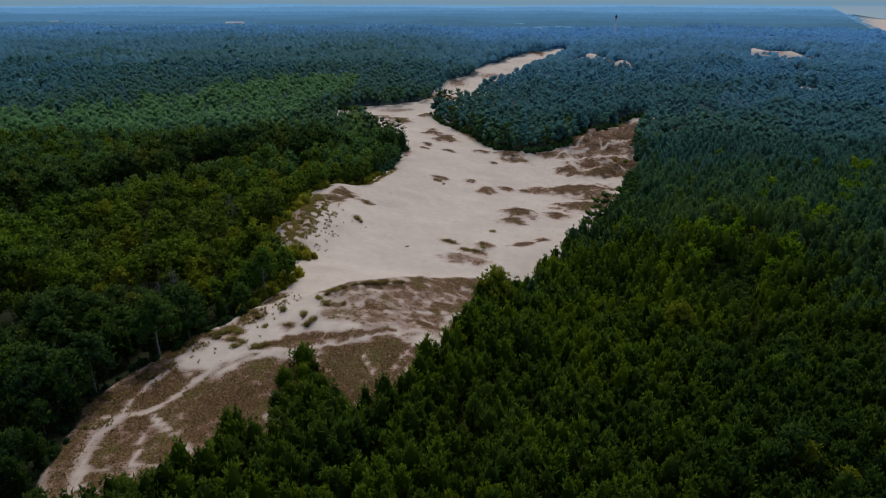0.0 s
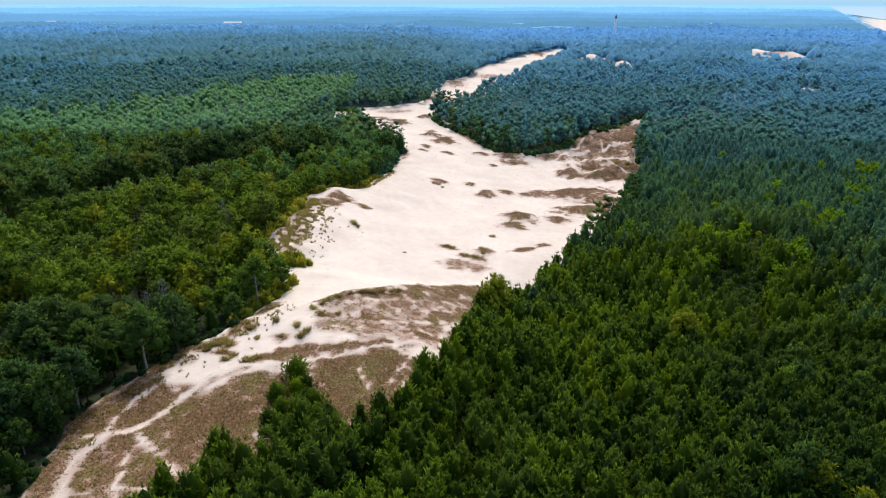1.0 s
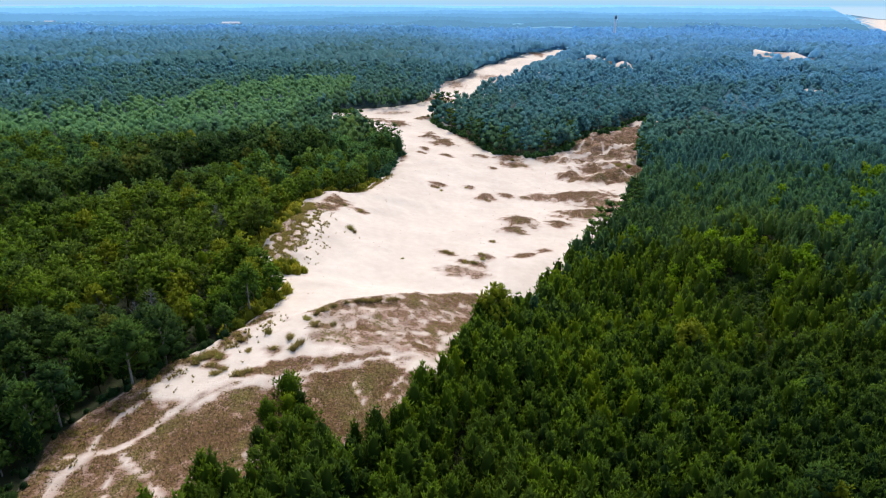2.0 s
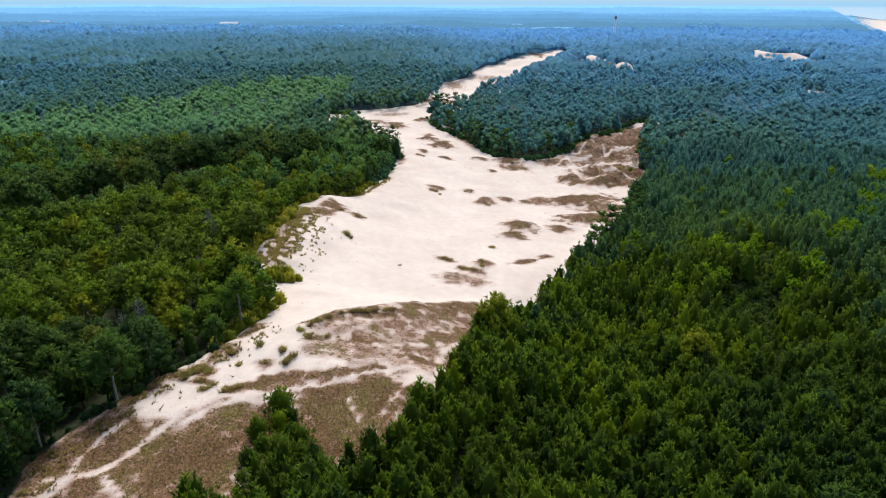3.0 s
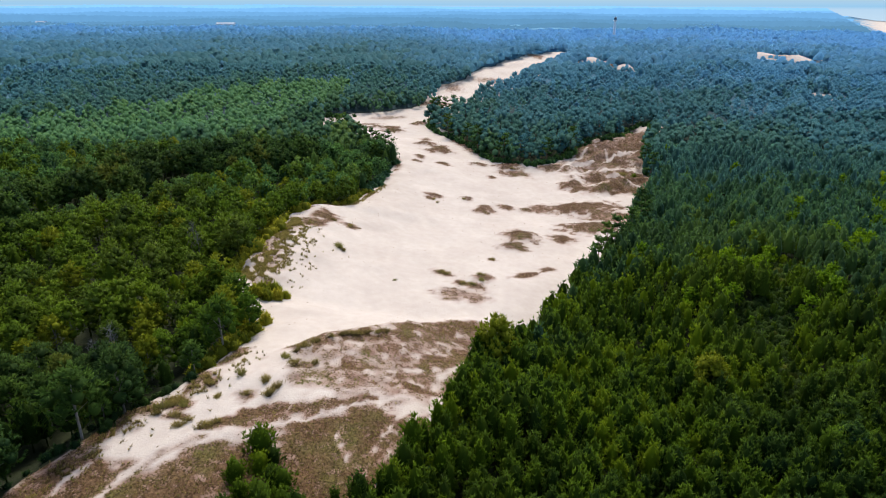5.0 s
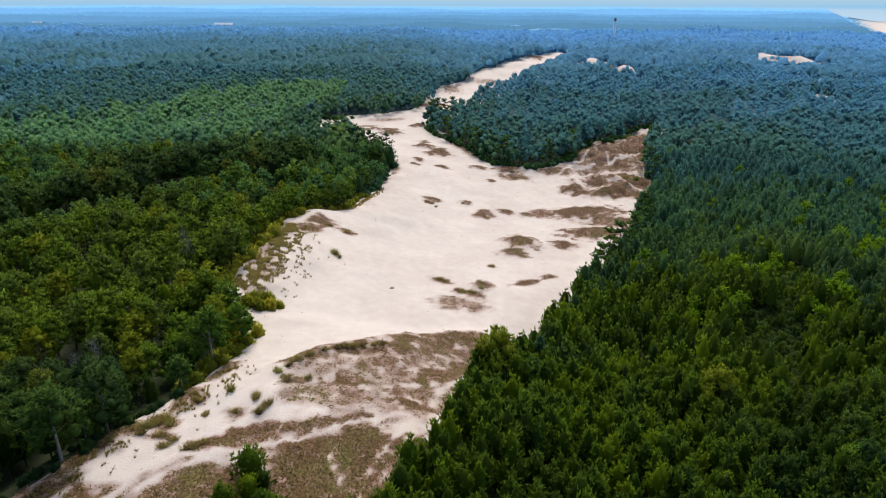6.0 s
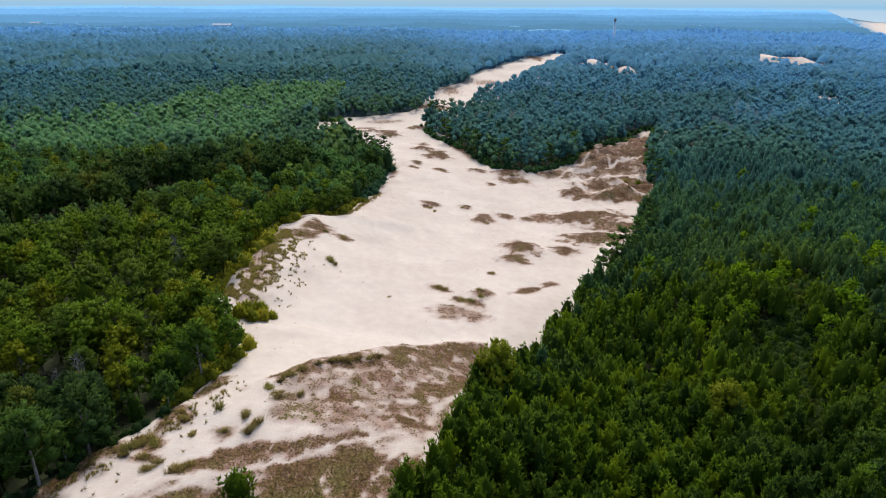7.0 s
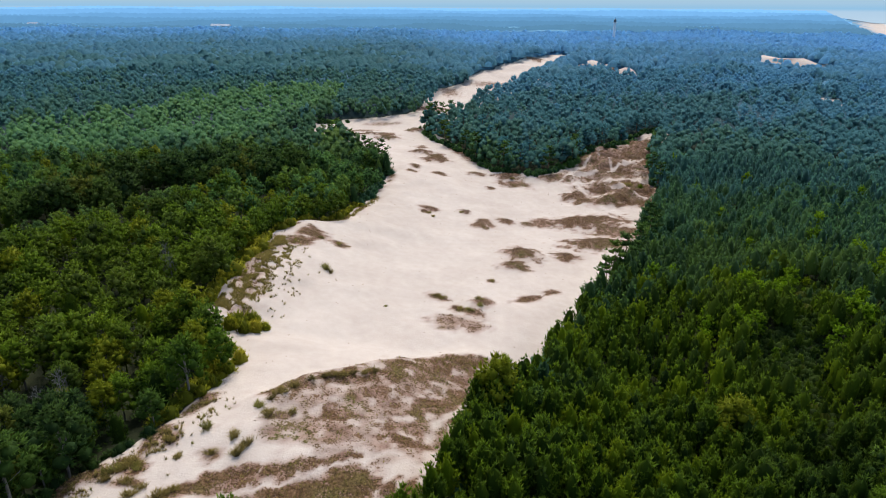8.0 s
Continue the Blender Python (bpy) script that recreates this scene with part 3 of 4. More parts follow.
def pine(seed, tall, wide, clumps, blades, blade, sides=7, foot=0.26, blunt=None):
    """Pine with a rounded crown of whorled branches that end in upturned brushes. Gives (trunk, crown)."""
    rng = np.random.RandomState(seed)
    lean = rng.normal(0, 0.03, 2)
    trunk = lathe(rng, [(-0.6, 0.17), (tall * 0.3, 0.13), (tall * 0.9, 0.04)], 5 if sides > 5 else 3, 0.1, lean)
    blunt = blunt or rng.uniform(1.7, 2.7)
    lobes = rng.uniform(0, 6.28, 4)

    def reach(u, a):
        return wide * np.maximum(1 - np.clip(u, 0, 1) ** blunt, 0) ** 0.68 * (0.86 + 0.14 * u) * (1 + 0.17 * np.sin(3 * a + lobes[0] + 2 * u) + 0.13 * np.sin(5 * a + lobes[1] + 9 * u))

    u = 1 - rng.uniform(0.0, 1, clumps) ** 0.62
    u = np.clip(np.round(u * 7) / 7 + rng.normal(0, 0.03, clumps), 0, 0.97)
    a = np.round(rng.uniform(0, 6.28, clumps) * 1.3 + 2.4 * np.round(u * 7)) / 1.3 + rng.normal(0, 0.15, clumps)
    r = reach(u, a) * rng.uniform(0.55, 1.0, clumps)
    z = tall * (foot + (0.97 - foot) * u) - 0.10 * r + 0.25 * rng.normal(size=clumps)
    at = np.stack([r * np.cos(a) + lean[0] * z, r * np.sin(a) + lean[1] * z, z], 1)
    way = np.stack([np.cos(a), np.sin(a), 2.1 + 1.8 * u ** 2], 1)
    out = unit(np.stack([r * np.cos(a), r * np.sin(a), 0.12 * wide + 0.95 * wide * u], 1))
    crown = sprays(rng, at, unit(way), blade, blade * 0.36, blades, 0.36, out)
    top = np.array([[lean[0] * tall, lean[1] * tall, tall * 0.95]])
    crown = joined(crown, sprays(rng, top, np.array([[0, 0, 1.0]]), blade, blade * 0.4, blades, 0.4))
    levels = np.linspace(0, 0.8, 5 if sides > 5 else 3)
    core_size = 0.62 if sides > 5 else 0.66
    core = lathe(rng, [(tall * (foot + (0.97 - foot) * v), core_size * float(np.mean(reach(v, np.arange(6.0))))) for v in levels] + [(tall * 0.93, 0.02)], sides, 0.22, lean)
    return trunk, joined(core, crown)


def dome(seed, tall, wide):
    """The rounded crown of a tree far off. Gives (trunk, crown)."""
    rng = np.random.RandomState(seed)
    trunk = lathe(rng, [(-0.6, 0.2), (tall * 0.6, 0.1)], 3)
    core = lathe(rng, [(tall * 0.45, 1.0 * wide), (tall * 0.76, 0.86 * wide), (tall * 0.95, 0.4 * wide), (tall, 0.05 * wide)], 6, 0.25)
    # Lower crown coloured a little darker than its top, as painted shade.
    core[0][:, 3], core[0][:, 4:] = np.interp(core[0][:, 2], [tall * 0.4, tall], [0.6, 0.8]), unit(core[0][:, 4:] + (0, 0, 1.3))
    a = rng.uniform(0, 6.28, 4)
    at = np.stack([0.5 * wide * np.cos(a), 0.5 * wide * np.sin(a), tall * rng.uniform(0.7, 0.9, 4)], 1)
    return trunk, joined(core, sprays(rng, at, unit(np.stack([np.cos(a), np.sin(a), 1 + 0 * a], 1)), 1.7, 0.9, 1, 0.5))


def limb(rng, foot, tip, thick=0.1):
    """A thin branch from foot to tip."""
    v, f = lathe(rng, [(0, thick), (1.0, 0.3 * thick)], 4)
    way = tip - foot
    return np.column_stack([v[:, 0] + foot[0] + way[0] * v[:, 2], v[:, 1] + foot[1] + way[1] * v[:, 2], foot[2] + way[2] * v[:, 2], v[:, 3:]]), f


def lump(rng, c, size, sides, flat=1.0, even=0.15):
    v, f = lathe(rng, [(-0.85, 0.25), (-0.3, 0.8), (0.35, 0.75), (0.85, 0.1)] if sides > 4 else [(-0.6, 0.6), (0.25, 0.8), (0.85, 0.1)], sides, 0.25)
    # Painted depth: low tip value darkens the lump, its upper half lighter.
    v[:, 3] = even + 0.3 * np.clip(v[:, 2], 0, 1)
    return np.column_stack([v[:, :2] * size + c[:2], v[:, 2:3] * size * flat + c[2], v[:, 3], unit(v[:, :3] + (0, 0, 0.2))]), f


def broadleaf(seed, tall, wide, lumps, clumps, blades, blade, sides=6, low=0.30, upright=0.45, even=0.15):
    """Broad-leaved tree: a crown of uneven lumps set with leafy sprays. Gives (trunk, crown)."""
    rng = np.random.RandomState(seed)
    pieces = []
    wood = [lathe(rng, [(-0.6, 0.26), (tall * 0.35, 0.2), (tall * 0.75, 0.07)], 6 if sides > 5 else 3, 0.12)]
    middle = np.array([0, 0, tall * (low + 0.18)])
    for n in range(lumps):
        u, a = (n + 0.5) / lumps, n * 2.4 + rng.uniform(-0.4, 0.4)
        r = wide * 0.66 * np.sin(np.pi * (0.34 + 0.64 * u)) * rng.uniform(0.75, 1.15)
        c = np.array([r * np.cos(a), r * np.sin(a), tall * (low + (0.88 - low) * u ** 0.85)])
        size = wide * rng.uniform(0.36, 0.50) * (1 - 0.15 * u)
        pieces.append(lump(rng, c, size * (0.62 + 0.40 * (even > 0.3)), sides, 1.0, even))
        k = max(2, clumps // lumps)
        d = unit(rng.normal(size=(k, 3)) + np.array([0, 0, 0.7]))
        at = c + d * size * rng.uniform(0.55, 1.0, (k, 1))
        out = unit(0.6 * d + 0.7 * unit(at - middle) + (0, 0, 0.1))
        pieces.append(sprays(rng, at, unit(d * (1, 1, 0.6) + (0, 0, upright)), blade, blade * 0.46, blades, 0.4, out))
        if sides > 5 and n % 2 == 0:
            wood.append(limb(rng, np.array([0, 0, tall * (0.25 + 0.3 * u)]), c))
    return joined(*wood), joined(*pieces)


def old_pine(seed, tall, wide, plates, clumps, blade):
    """Old pine with a bare leaning trunk, limbs and flat plates of needles. Gives (trunk, crown)."""
    rng = np.random.RandomState(seed)
    lean = rng.normal(0, 0.05, 2)
    wood = [lathe(rng, [(-0.6, 0.27), (tall * 0.4, 0.2), (tall * 0.95, 0.05)], 6, 0.1, lean)]
    pieces = []
    for n in range(plates):
        u, a = n / (plates - 1), n * 2.4 + rng.uniform(-0.5, 0.5)
        r = wide * (0.72 - 0.6 * u ** 1.6) * rng.uniform(0.7, 1.1)
        z = tall * (0.36 + 0.6 * u)
        c = np.array([r * np.cos(a) + lean[0] * z, r * np.sin(a) + lean[1] * z, z])
        size = wide * rng.uniform(0.36, 0.52) * (1 - 0.3 * u)
        pieces.append(lump(rng, c, size * 0.8, 7, 0.5))
        k = max(3, clumps // plates)
        b, q = rng.uniform(0, 6.28, k), np.sqrt(rng.uniform(0.1, 1, k))
        at = c + np.stack([size * q * np.cos(b), size * q * np.sin(b), rng.uniform(-0.1, 0.35, k) * size], 1)
        out = unit(np.stack([q * np.cos(b) + 0.5 * np.cos(a), q * np.sin(b) + 0.5 * np.sin(a), 0.5 + 0.6 * u + 0 * b], 1))
        pieces.append(sprays(rng, at, unit(np.stack([np.cos(b), np.sin(b), 0.8 + 0 * b], 1)), blade, blade * 0.42, 5, 0.4, out))
        wood.append(limb(rng, np.array([lean[0] * z, lean[1] * z, z - 0.35 * r]), c, 0.11))
    return joined(*wood), joined(*pieces)


def scatter(step, reach, y0, y1, seed, wedge=0.735, margin=26):
    """Uneven places about step metres apart within a wedge of the plan that opens along y."""
    rng = np.random.RandomState(seed)
    n = int(2 * reach / step)
    gx, gy = np.meshgrid((np.arange(n) - n / 2) * step, (np.arange(n) - n / 2) * step)
    gx = gx + (np.arange(n) % 2)[:, None] * step * 0.5 + rng.uniform(-0.5, 0.5, gx.shape) * step
    gy = gy + rng.uniform(-0.5, 0.5, gy.shape) * step
    c, s = math.cos(0.47 + seed), math.sin(0.47 + seed)
    x, y = (gx * c - gy * s).ravel(), (gx * s + gy * c).ravel() + (y0 + y1) / 2
    edges = [v * (1 + 0.06 * waves(x, y, 0.4 * v, 77)) if v > 60 else v + 0 * x for v in (y0, y1)]
    keep = (np.abs(x) < wedge * np.maximum(y, 0) + margin) & (y >= edges[0]) & (y < edges[1])
    return x[keep], y[keep], rng


def stuff(name, label, places, kinds, material, bark_material=None, trunk=True):
    """One mesh of many trees: places are rows of x, y, z, scale, turn, tint and kind; kinds are (trunk, crown)."""
    verts, faces, tints, start = [], [], [], 0
    if not len(places):
        return None
    for k, (wood, crown) in enumerate(kinds):
        v, f = joined(crown, wood) if trunk else crown
        rows = places[places[:, 6] == k]
        if not len(rows):
            continue
        c, s = np.cos(rows[:, 4])[:, None], np.sin(rows[:, 4])[:, None]
        scale = rows[:, 3][:, None]
        out = np.stack([(v[:, 0] * c - v[:, 1] * s) * scale + rows[:, :1], (v[:, 0] * s + v[:, 1] * c) * scale + rows[:, 1:2], v[:, 2] * scale + rows[:, 2:3], v[:, 3] + 0 * scale,
                        v[:, 4] * c - v[:, 5] * s, v[:, 4] * s + v[:, 5] * c, v[:, 6] + 0 * scale], -1)
        verts.append(out.reshape(-1, 7))
        faces.append((f[None] + (np.arange(len(rows)) * len(v))[:, None, None] + start).reshape(-1, 3))
        tints.append(np.repeat(rows[:, 5], len(v)))
        start += out.shape[0] * out.shape[1]
    ob = mesh_object(name, np.concatenate(verts), np.concatenate(faces), material, np.concatenate(tints))
    return tagged(ob, label, "trees", kind="stuff")


def single_trees(name, label, category, group, rows, kinds, leaf, wood_material):
    """Trees one by one, each with its trunk and crown; alike trees share their meshes."""
    meshes = []
    for trunk, crown in kinds:
        pair = []
        for key, (v, f), material in (("trunk", trunk, wood_material), ("crown", crown, leaf)):
            ob = mesh_object(key, v, f, material)
            pair.append(ob.data)
            bpy.data.objects.remove(ob)
        meshes.append(pair)
    for x, y, z, scale, turn, _, kind in rows:
        tree = tagged(new(name), label, category, group)
        tree.matrix_basis = Matrix.Translation((x, y, z)) @ Matrix.Rotation(turn, 4, "Z") @ Matrix.Scale(scale, 4)
        part("trunk", meshes[int(kind)][0], tree)
        part("crown", meshes[int(kind)][1], tree)


def rows_at(x, y, rng, low, high, kinds):
    # Tint also carries painted shade: trees darker at near left, foreground and lower right.
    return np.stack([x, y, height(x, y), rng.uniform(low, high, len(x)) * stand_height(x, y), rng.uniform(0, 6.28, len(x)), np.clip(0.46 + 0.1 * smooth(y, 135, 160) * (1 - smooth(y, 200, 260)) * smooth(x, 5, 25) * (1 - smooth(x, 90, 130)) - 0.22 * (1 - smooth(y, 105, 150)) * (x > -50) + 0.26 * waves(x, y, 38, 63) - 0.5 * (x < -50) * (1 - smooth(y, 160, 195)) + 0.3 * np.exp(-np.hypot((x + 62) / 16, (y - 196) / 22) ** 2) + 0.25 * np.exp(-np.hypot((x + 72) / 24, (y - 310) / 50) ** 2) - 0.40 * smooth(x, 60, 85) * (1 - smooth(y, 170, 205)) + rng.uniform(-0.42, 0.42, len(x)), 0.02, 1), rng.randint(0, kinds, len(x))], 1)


NEAR_PINES = [pine(s, 11.4, 2.6 + 0.24 * (s % 4), 150, 5, 0.88) for s in range(8)]
NEXT_PINES = [pine(s + 8, 11.4, 2.6 + 0.24 * (s % 4), 100, 4, 1.0, 6) for s in range(8)]
NEAR_LEAFY = [broadleaf(s + 20, 14.0, 4.9 + 0.3 * (s % 3), 13, 299, 5, 0.9) for s in range(6)]
NEXT_LEAFY = [broadleaf(s + 20, 14.0, 4.9 + 0.3 * (s % 3), 13, 208, 4, 1.0, 5) for s in range(6)]
MID_PINES = [pine(s + 40, 12.0, 2.9 + 0.2 * (s % 3), 40, 4, 1.2, 5) for s in range(6)]
MID_LEAFY = [broadleaf(s + 50, 14.0, 4.9, 9, 108, 4, 1.15, 4) for s in range(5)]
BIRCHES = [broadleaf(s + 55, 11.5, 2.5, 6, 66, 4, 0.85, 4, 0.34, 0.7) for s in range(4)]
FAR_PINES = [broadleaf(s + 60, 13.0, 4.5 + 0.35 * (s % 3), 6, 24, 2, 1.1, 4, 0.26, 0.5, 0.5) for s in range(6)]
for _, (shape, _) in MID_PINES:
    shape[:, 4:] = unit(shape[:, 4:] + (0, 0, 0.3))
for _, (shape, _) in FAR_PINES:
    shape[:, 4:] = unit(shape[:, 4:] + (0, 0, 1.3))
FARTHEST_PINES = [dome(s + 70, 12.0, 4.4) for s in range(6)]
BUSHY_PINES = [pine(s + 90, 5.2, 3.3, 130, 5, 0.75, 7, 0.04, 2.6) for s in range(4)]
OLD_PINES = [old_pine(s + 80, 14.0, 4.4, 9, 100, 1.0) for s in range(5)]


def stand_height(x, y):
    """How tall the stands grow, about 1."""
    return 1.0 + 0.14 * waves(x, y, 70, 61) + 0.17 * waves(x, y, 26, 62)


# Hollows in the canopy: lines along which the woods stand open.
VALLEY = [(134, 252), (126, 238), (116, 222), (111, 200), (101, 180), (92, 162)]
POCKET = [(106, 204), (107, 214), (112, 218)]
# Front of the tall dark wood on the left, y over x; a ride runs below it.
RIDE_X, RIDE_Y = [-260, -171, -167, -155, -137, -128, -100, -84, -70], [250, 262, 284, 300, 309, 335, 343, 346, 352]
# Fresh green leafy trees among the pines: x, y, half width.
LEAFY_SPOTS = [(109, 243, 5), (116, 240, 5), (101, 226, 5), (130, 251, 6), (122, 246, 5), (127, 220, 6), (135, 227, 6), (145, 236, 5), (154, 246, 6), (163, 255, 6), (171, 262, 7), (188, 282, 7), (204, 300, 8), (218, 318, 8), (233, 338, 8), (160, 266, 5), (92, 262, 4), (98, 152, 4), (83, 116, 4), (78, 122, 3)]
PLANTATION = [(-420, 470), (-300, 474), (-258, 476), (-241, 498), (-202, 524), (-202, 560), (-174, 577), (-144, 610), (-103, 603), (-93, 640), (-73, 626), (-72, 557), (-88, 515), (-100, 489), (-105, 444), (-128, 420), (-176, 412), (-206, 396), (-250, 390), (-420, 385)]


def leafy_spot(x, y):
    """Whether a place lies in one of the leafy spots."""
    out = np.zeros(np.shape(x), bool)
    for cx, cy, r in LEAFY_SPOTS:
        out |= np.hypot(x - cx, y - cy) < 0.78 * r
    return out


def plant():
    # near wood
    x, y, rng = scatter(3.5, 260, 56, 190, 1)
    gap = open_distance(x, y)
    left = x < np.interp(y, BRINK_Y, BRINK_X)
    hollow = waves(x, y, 46, 51) + 0.5 * waves(x, y, 15, 52)
    valley = line_distance(x, y, VALLEY) + 1.5 * waves(x, y, 9, 55)
    keep = (gap > 0.8 + 0.6 * left) & (np.where(left, rng.uniform(0, 1, len(x)), 0) < 0.33)
    x, y, left, low = x[keep], y[keep], left[keep], ((hollow > 1.0) | (valley < 4.2))[keep]
    leafy = np.where(left, rng.uniform(0, 1, len(x)) < 0.45 + 0.35 * smooth(y, 140, 185), rng.uniform(0, 1, len(x)) < 0.006 + 0.9 * leafy_spot(x, y))
    pines, leaves = rows_at(x[~leafy], y[~leafy], rng, 0.80, 1.15, 8), rows_at(x[leafy], y[leafy], rng, 0.62, 1.2, 6)
    pines[low[~leafy], 3] *= rng.uniform(0.34, 0.5, low[~leafy].sum())
    leaves[low[leafy], 3] *= 0.4
    for name, label, category, rows, kinds, material, wood in (("pine_tree", "young green pine in a dense plantation", "pine tree", pines, NEAR_PINES, MAT_PINE, MAT_BARK),
                                                               ("broadleaf_tree", "yellow-green leafy tree at the foot of the dune", "tree", leaves, NEAR_LEAFY, MAT_LEAF, MAT_GREY_BARK)):
        order = np.argsort(np.hypot(rows[:, 0], rows[:, 1] - 40), kind="stable")
        near = rows[order[:290]]
        # Leafy trees at the near left get darker leaves as painted shade.
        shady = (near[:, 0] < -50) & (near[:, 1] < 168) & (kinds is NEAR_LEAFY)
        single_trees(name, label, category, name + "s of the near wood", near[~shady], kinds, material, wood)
        single_trees(name, "leafy tree at the foot of the dune, darkened for shade", category, "dark trees of the near wood", near[shady], kinds, MAT_DARK_SHADED_LEAF, wood)
        stuff(name.replace("tree", "wood"), label.replace(" at the foot of the dune", " in a closed wood"), rows[order[290:]], NEXT_PINES if kinds is NEAR_PINES else NEXT_LEAFY, material)
    # wood along the middle of the clearing
    x, y, rng = scatter(4.0, 480, 190, 400, 2)
    gap = open_distance(x, y)
    left = x < np.interp(y, BRINK_Y, BRINK_X)
    behind = y - np.interp(x, RIDE_X, RIDE_Y) + 3 * waves(x, y, 18, 56)
    valley = np.minimum(line_distance(x, y, VALLEY), line_distance(x, y, POCKET) - 3) + 1.5 * waves(x, y, 9, 55)
    ride = left & (behind > 0) & (behind < 11) & (x < -84)
    birch = left & (behind <= 0) & (behind > -20) & (x < -108) & (x > -182)
    dark = left & (behind >= 11) & (behind < 55) & (x < -62)
    share = np.where(left, rng.uniform(0, 1, len(x)), 0)
    low = ride | (valley < 4.2) | (waves(x, y, 46, 51) + 0.5 * waves(x, y, 15, 52) > 1.05)
    keep = (gap > 1.0 + 0.6 * left) & (share < np.where(birch, 0.75, 0.45 + 0.45 * smooth(y, 340, 400)))
    x, y, left, birch, dark, low = x[keep], y[keep], left[keep], birch[keep], dark[keep], low[keep]
    leafy = rng.uniform(0, 1, len(x)) < np.where(left, np.where(dark, 0.8, 0.78 * (1 - smooth(y, 330, 410)) + 0.05), 0.02 + 0.95 * leafy_spot(x, y))
    leafy |= birch
    rows = rows_at(x[~leafy], y[~leafy], rng, 0.80, 1.15, 6)
    rows[low[~leafy], 3] *= rng.uniform(0.34, 0.5, low[~leafy].sum())
    woods(rows, MID_PINES, rng)
    rows = rows_at(x[leafy], y[leafy], rng, 0.66, 1.2, 5)
    left, birch, dark = left[leafy], birch[leafy], dark[leafy] & ~birch[leafy]
    rows[dark, 3] *= 1.22
    rows[low[leafy], 3] *= 0.4
    rows[birch, 6] %= 4
    cool = left & ~birch & ~dark & (rng.uniform(0, 1, len(rows)) < 0.6 * smooth(rows[:, 1], 270, 350))
    stuff("middle_leafy_wood", "yellow-green leafy wood beside the sand", rows[left & ~cool & ~birch & ~dark], MID_LEAFY, MAT_LEAF)
    stuff("middle_leafy_wood", "green leafy trees in the wood beside the sand", rows[cool], MID_LEAFY, MAT_COOL_LEAF)
    stuff("dark_leafy_wood", "tall dark leafy wood behind a ride", rows[dark], MID_LEAFY, MAT_DARK_SHADED_LEAF)
    stuff("birch_wood", "grey-green young birches before a dark wood", rows[birch], BIRCHES, MAT_BIRCH)
    rows[~left, 3] *= 0.72
    stuff("middle_leafy_wood", "fresh green leafy trees along a hollow in the pines", rows[~left], MID_LEAFY, MAT_FRESH)
    # the same wood goes on under and behind the start
    x, y, rng = scatter(5.6, 130, -70, 57, 6, 0.0, 95)
    woods(rows_at(x, y, rng, 0.75, 1.15, 6), MID_PINES, rng)
    # woods beyond, ever wider spaced
    for step, reach, y0, y1, low, high, kinds, seed in ((6.6, 800, 400, 700, 0.75, 1.15, FAR_PINES, 3), (6.4, 1300, 700, 1100, 0.9, 1.15, FARTHEST_PINES, 4), (10.0, 1900, 1100, 1640, 1.0, 1.35, FARTHEST_PINES, 5)):
        x, y, rng = scatter(step, reach, y0, y1, seed)
        keep = (open_distance(x, y) > 2.0) & (sea_side(x, y) < -62) & (waves(x, y, 60, 53) + 0.6 * waves(x, y, 22, 54) < 1.15)
        x, y = x[keep], y[keep]
        rows = rows_at(x, y, rng, low, high, 6)
        for cx, cy, r in LOW_SPOTS:
            rows[np.hypot(x - cx, y - cy) < r, 3] *= 0.55
        woods(rows, kinds, rng, False)


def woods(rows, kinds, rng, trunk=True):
    """Pine woods with haze put into the needles, from green to blue the further they lie from the start."""
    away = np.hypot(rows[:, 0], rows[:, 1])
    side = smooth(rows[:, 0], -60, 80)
    # Amount of painted haze, by distance and side.
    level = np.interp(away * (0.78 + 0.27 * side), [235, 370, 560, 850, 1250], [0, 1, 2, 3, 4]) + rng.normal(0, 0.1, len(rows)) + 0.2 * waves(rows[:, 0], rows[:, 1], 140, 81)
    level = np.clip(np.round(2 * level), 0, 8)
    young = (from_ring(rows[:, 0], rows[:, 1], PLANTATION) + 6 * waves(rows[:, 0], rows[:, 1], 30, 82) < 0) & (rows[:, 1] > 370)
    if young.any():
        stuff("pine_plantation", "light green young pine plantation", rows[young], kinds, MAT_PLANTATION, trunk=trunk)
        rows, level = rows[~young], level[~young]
    for n, material in enumerate(HAZED_STANDS):
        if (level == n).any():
            stuff("pine_wood", ("dense green pine wood beside the sand", "dense green pine wood", "pine woods further off, tinted blue-green for haze", "far pine woods with blue haze in their colour", "farthest pine woods with strong blue haze in their colour")[n // 2], rows[level == n], kinds, material, trunk=trunk)


plant()


